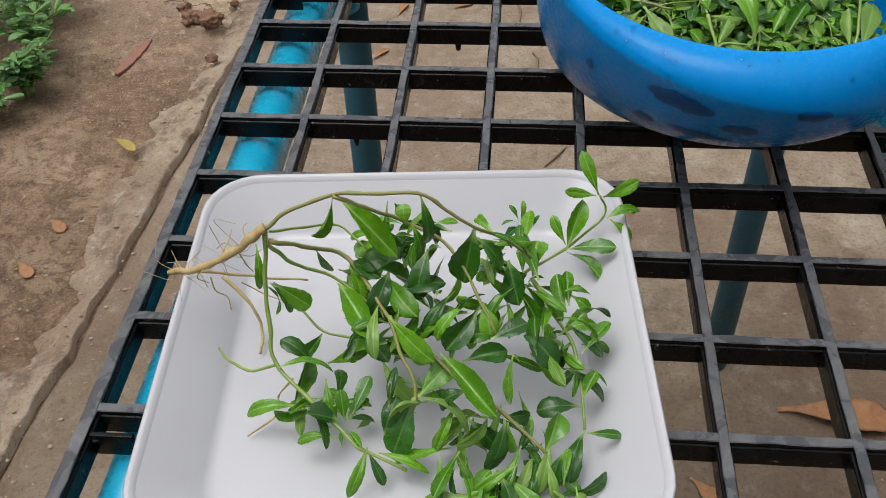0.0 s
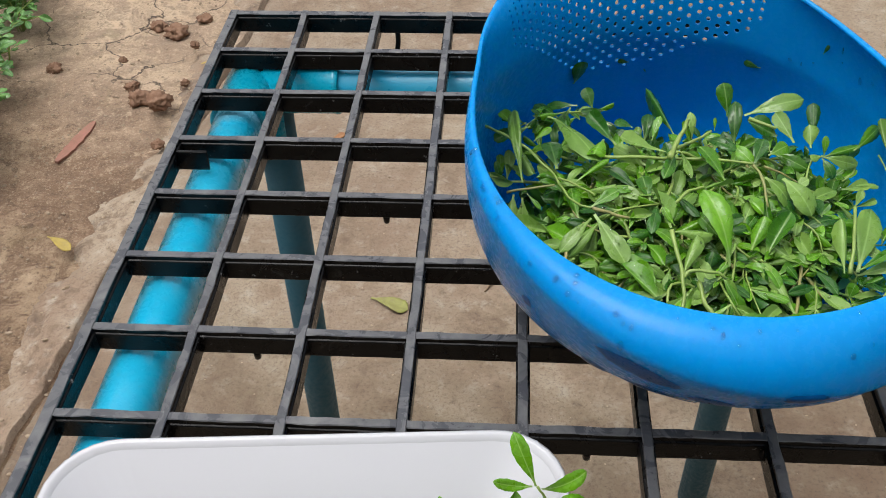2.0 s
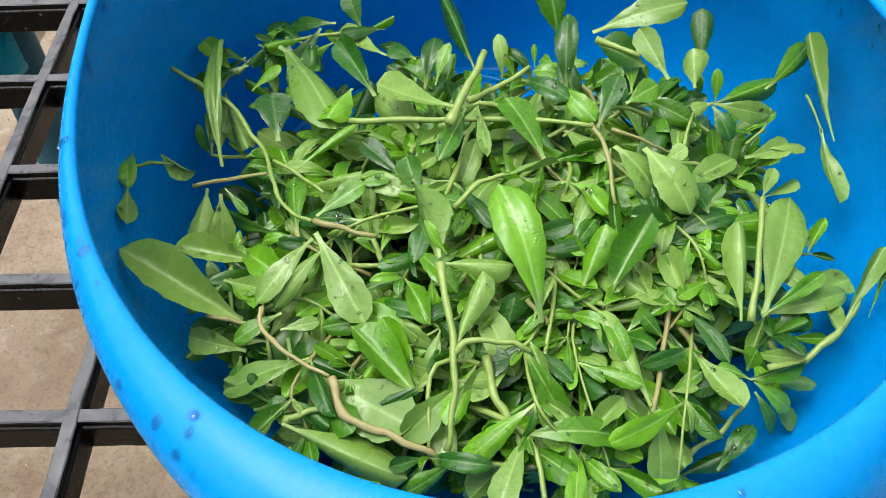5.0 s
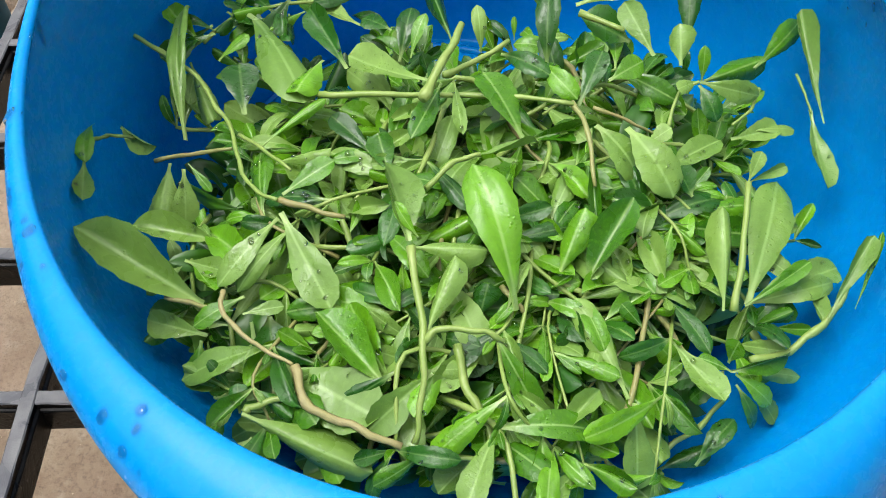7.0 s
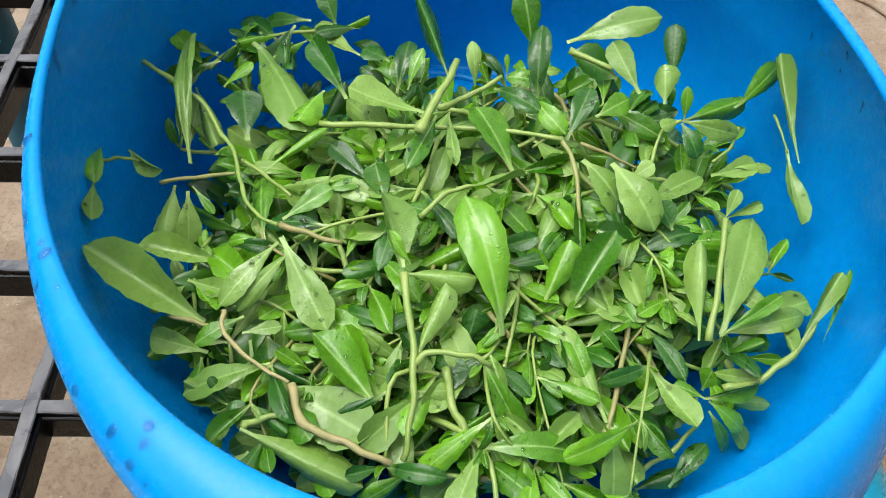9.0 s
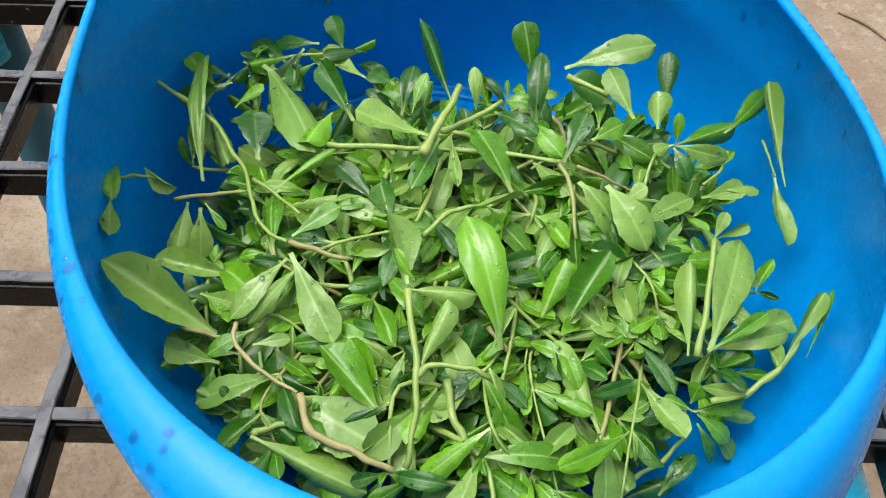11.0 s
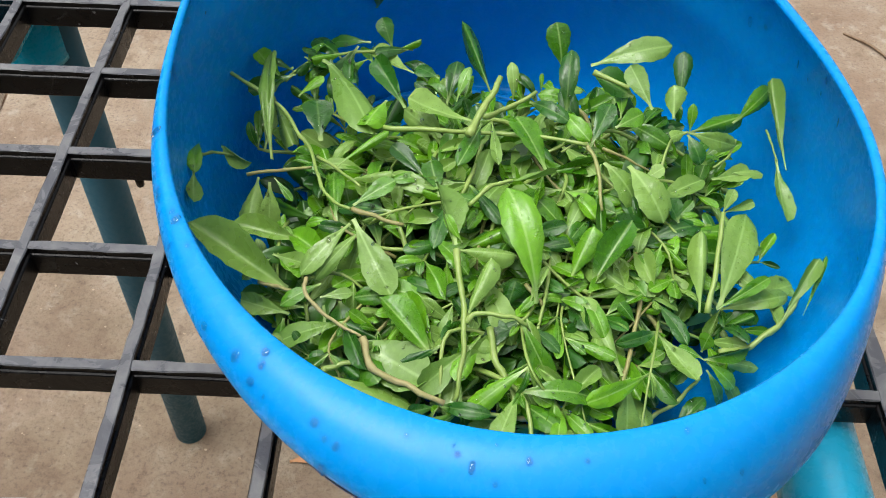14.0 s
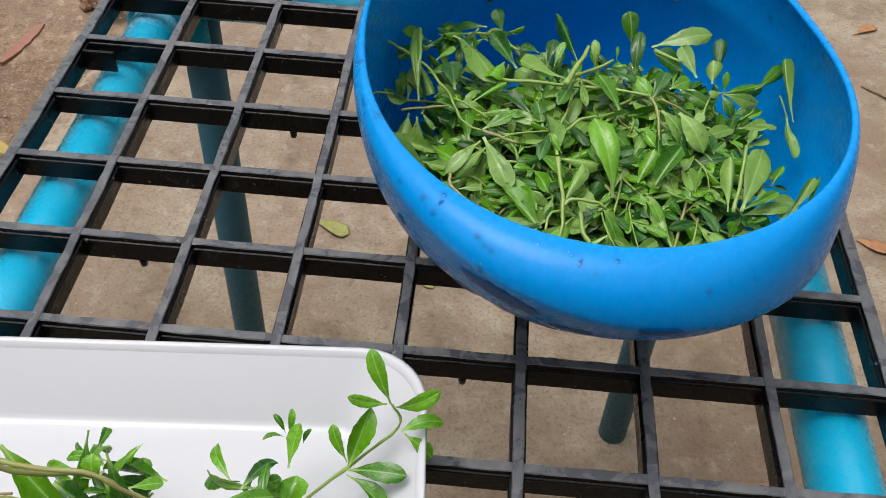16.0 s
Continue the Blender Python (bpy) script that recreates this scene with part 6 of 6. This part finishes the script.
dry_leaf(0.443, -0.047, 0.556, -0.058, 0.042, DRY, "large curled orange-brown dry leaf on the concrete", 0.9, seed=5)
dry_leaf(0.345, -0.135, 0.372, -0.165, 0.022, DRY, "small brown dry leaf on the concrete", 0.6, seed=6)
dry_leaf(0.121, -0.014, 0.165, -0.004, 0.018, DRY, "reddish dry leaf on the concrete", 0.4, seed=7)
dry_leaf(-0.072, 0.595, -0.050, 0.632, 0.012, DRY, "small orange dry leaf on the concrete", 0.6, seed=8)
dry_leaf(-0.045, 0.735, -0.036, 0.775, 0.014, DRY, "small brown dry leaf on the concrete", 0.8, seed=9)
dry_leaf(0.045, 0.760, 0.078, 0.780, 0.014, DRY, "small brown dry leaf on the concrete", 0.8, seed=10)
dry_leaf(-0.457, 0.133, -0.430, 0.108, 0.018, DRY, "rusty dead leaf on the soil", 0.6, seed=12)
dry_leaf(-0.446, 0.215, -0.420, 0.192, 0.018, DRY, "rusty dead leaf on the soil", 0.5, seed=13)
dry_leaf(0.80, 0.80, 0.84, 0.83, 0.02, DRY, "small brown dry leaf on the concrete", 0.6, seed=14)
dry_leaf(0.70, 0.33, 0.74, 0.31, 0.022, DRY, "reddish dry leaf on the concrete", 0.6, seed=15)


def shard():
    bm = bmesh.new()
    a, b = Vector((-0.454, 0.668, 0)), Vector((-0.476, 0.562, 0))
    d = (b - a)
    n = Vector((-d.y, d.x, 0)).normalized()
    r = random.Random(3)
    left = [a + d * t + n * (0.010 + r.uniform(-0.0015, 0.0015)) * math.sin(math.pi * (0.06 + 0.88 * t)) ** 0.7 for t in [k / 15 for k in range(16)]]
    right = [a + d * t - n * (0.008 + r.uniform(-0.0015, 0.0015)) * math.sin(math.pi * (0.06 + 0.88 * t)) ** 0.7 for t in [k / 15 for k in range(16)]]
    f = bm.faces.new([bm.verts.new(v) for v in left + right[::-1]])
    e = bmesh.ops.extrude_face_region(bm, geom=[f])
    bmesh.ops.translate(bm, vec=(0, 0, 0.004), verts=[v for v in e["geom"] if isinstance(v, bmesh.types.BMVert)])
    bmesh.ops.recalc_face_normals(bm, faces=bm.faces)
    return bm


sh = new("tile_shard", finish(shard(), "tile_shard", RED_SHARD, smooth=False))
sh.location.z = base_z(-0.465, 0.615) - 0.0005
tagged(sh, "long pinkish-red tile shard lying on the soil", "shard")

for x0, y0, x1, y1, rad in ((0.229, 0.389, 0.200, 0.345, 0.0016), (0.149, 0.790, 0.158, 0.722, 0.0018), (0.180, 0.632, 0.188, 0.580, 0.0015), (0.255, 0.300, 0.30, 0.292, 0.0016), (0.17, 0.30, 0.185, 0.335, 0.0012), (0.62, 0.60, 0.70, 0.64, 0.002), (0.78, 0.66, 0.83, 0.60, 0.0018)):
    z = base_z(x0, y0) + rad
    mid = Vector(((x0 + x1) / 2 + 0.004, (y0 + y1) / 2 + 0.003, z + 0.002))
    tw = new("twig", finish(tube(smooth_path([(x0, y0, z), mid, (x1, y1, base_z(x1, y1) + rad)], 4), [rad * k for k in (0.8, 1, 1.1, 1, 1.05, 1, 0.9, 0.7, 0.5)], 6), "twig", TWIG))
    tagged(tw, "thin dry brown twig lying on the concrete", "twig", "twigs")


def gravel(count, x0, x1, y0, y1, lo, hi, seed):
    r = random.Random(seed)
    tmpl = []
    for k in range(5):
        bm = bmesh.new()
        bmesh.ops.create_icosphere(bm, subdivisions=1, radius=1)
        tmpl.append(([v.co * r.uniform(0.7, 1.15) for v in bm.verts], [[v.index for v in f.verts] for f in bm.faces]))
        bm.free()
    vs, fs = [], []
    for k in range(count):
        x, y = r.uniform(x0, x1), r.uniform(y0, y1)
        s = lo + (hi - lo) * r.random() ** 3
        v, f = tmpl[k % 5]
        a = r.uniform(0, 6.3)
        z = base_z(x, y) + s * 0.3
        o = len(vs)
        ca, sa = math.cos(a), math.sin(a)
        vs += [(x + s * (p.x * ca - p.y * sa), y + s * (p.x * sa + p.y * ca) * 0.8, z + s * 0.6 * p.z) for p in v]
        fs += [tuple(o + i for i in q) for q in f]
    me = bpy.data.meshes.new("gravel")
    me.from_pydata(vs, [], fs)
    me.materials.append(PEBBLE)
    return me


tagged(new("gravel", gravel(4200, -0.95, -0.30, -0.3, 1.3, 0.0008, 0.0036, 4)), "small stones and crumbs scattered on the soil", "gravel", kind="stuff")
tagged(new("grit", gravel(1500, -0.30, 1.0, -0.3, 1.2, 0.0006, 0.0022, 5)), "fine grit scattered on the concrete slab", "grit", kind="stuff")


# ---- weeds beside the soil ----
def weed(x, y, h, seed):
    r = random.Random(seed)
    z = base_z(x, y)
    w = thing("weed", "leafy green weed growing at the soil's edge", "weed", "weeds", at=(x, y, z))
    for s in range(10):
        a = r.uniform(0, 2 * math.pi)
        reach = h * r.uniform(0.25, 0.75)
        top = Vector((x + reach * math.cos(a), y + reach * math.sin(a), z + h * r.uniform(0.55, 1.05)))
        mid = Vector((x + reach * 0.35 * math.cos(a), y + reach * 0.35 * math.sin(a), z + h * 0.5))
        twig(w, STEM, 0.002, (x + 0.006 * math.cos(a), y + 0.006 * math.sin(a), z - 0.003), mid, top)
        path = smooth_path([Vector((x, y, z)), mid, top], 5)
        for k in range(3, len(path)):
            for q in range(2):
                b = r.uniform(0, 2 * math.pi)
                ln = r.uniform(0.018, 0.034)
                tip = path[k] + Vector((math.cos(b), math.sin(b), r.uniform(-0.1, 0.5))).normalized() * ln
                blade(w, LEAF_WEED, path[k], tip, ln * r.uniform(0.32, 0.45))
    return w


for k, (x, y, h) in enumerate(((-0.625, 0.50, 0.09), (-0.655, 0.60, 0.12), (-0.685, 0.72, 0.13), (-0.70, 0.84, 0.13), (-0.72, 0.96, 0.13), (-0.745, 0.54, 0.15), (-0.77, 0.66, 0.16), (-0.80, 0.80, 0.17), (-0.80, 0.95, 0.17), (-0.76, 1.06, 0.15), (-0.65, 0.42, 0.08),
                               (-0.74, 0.43, 0.13), (-0.72, 0.33, 0.09), (-0.87, 0.70, 0.17), (-0.87, 0.88, 0.18), (-0.85, 0.56, 0.16))):
    weed(x + 0.03, y, h, 40 + k)
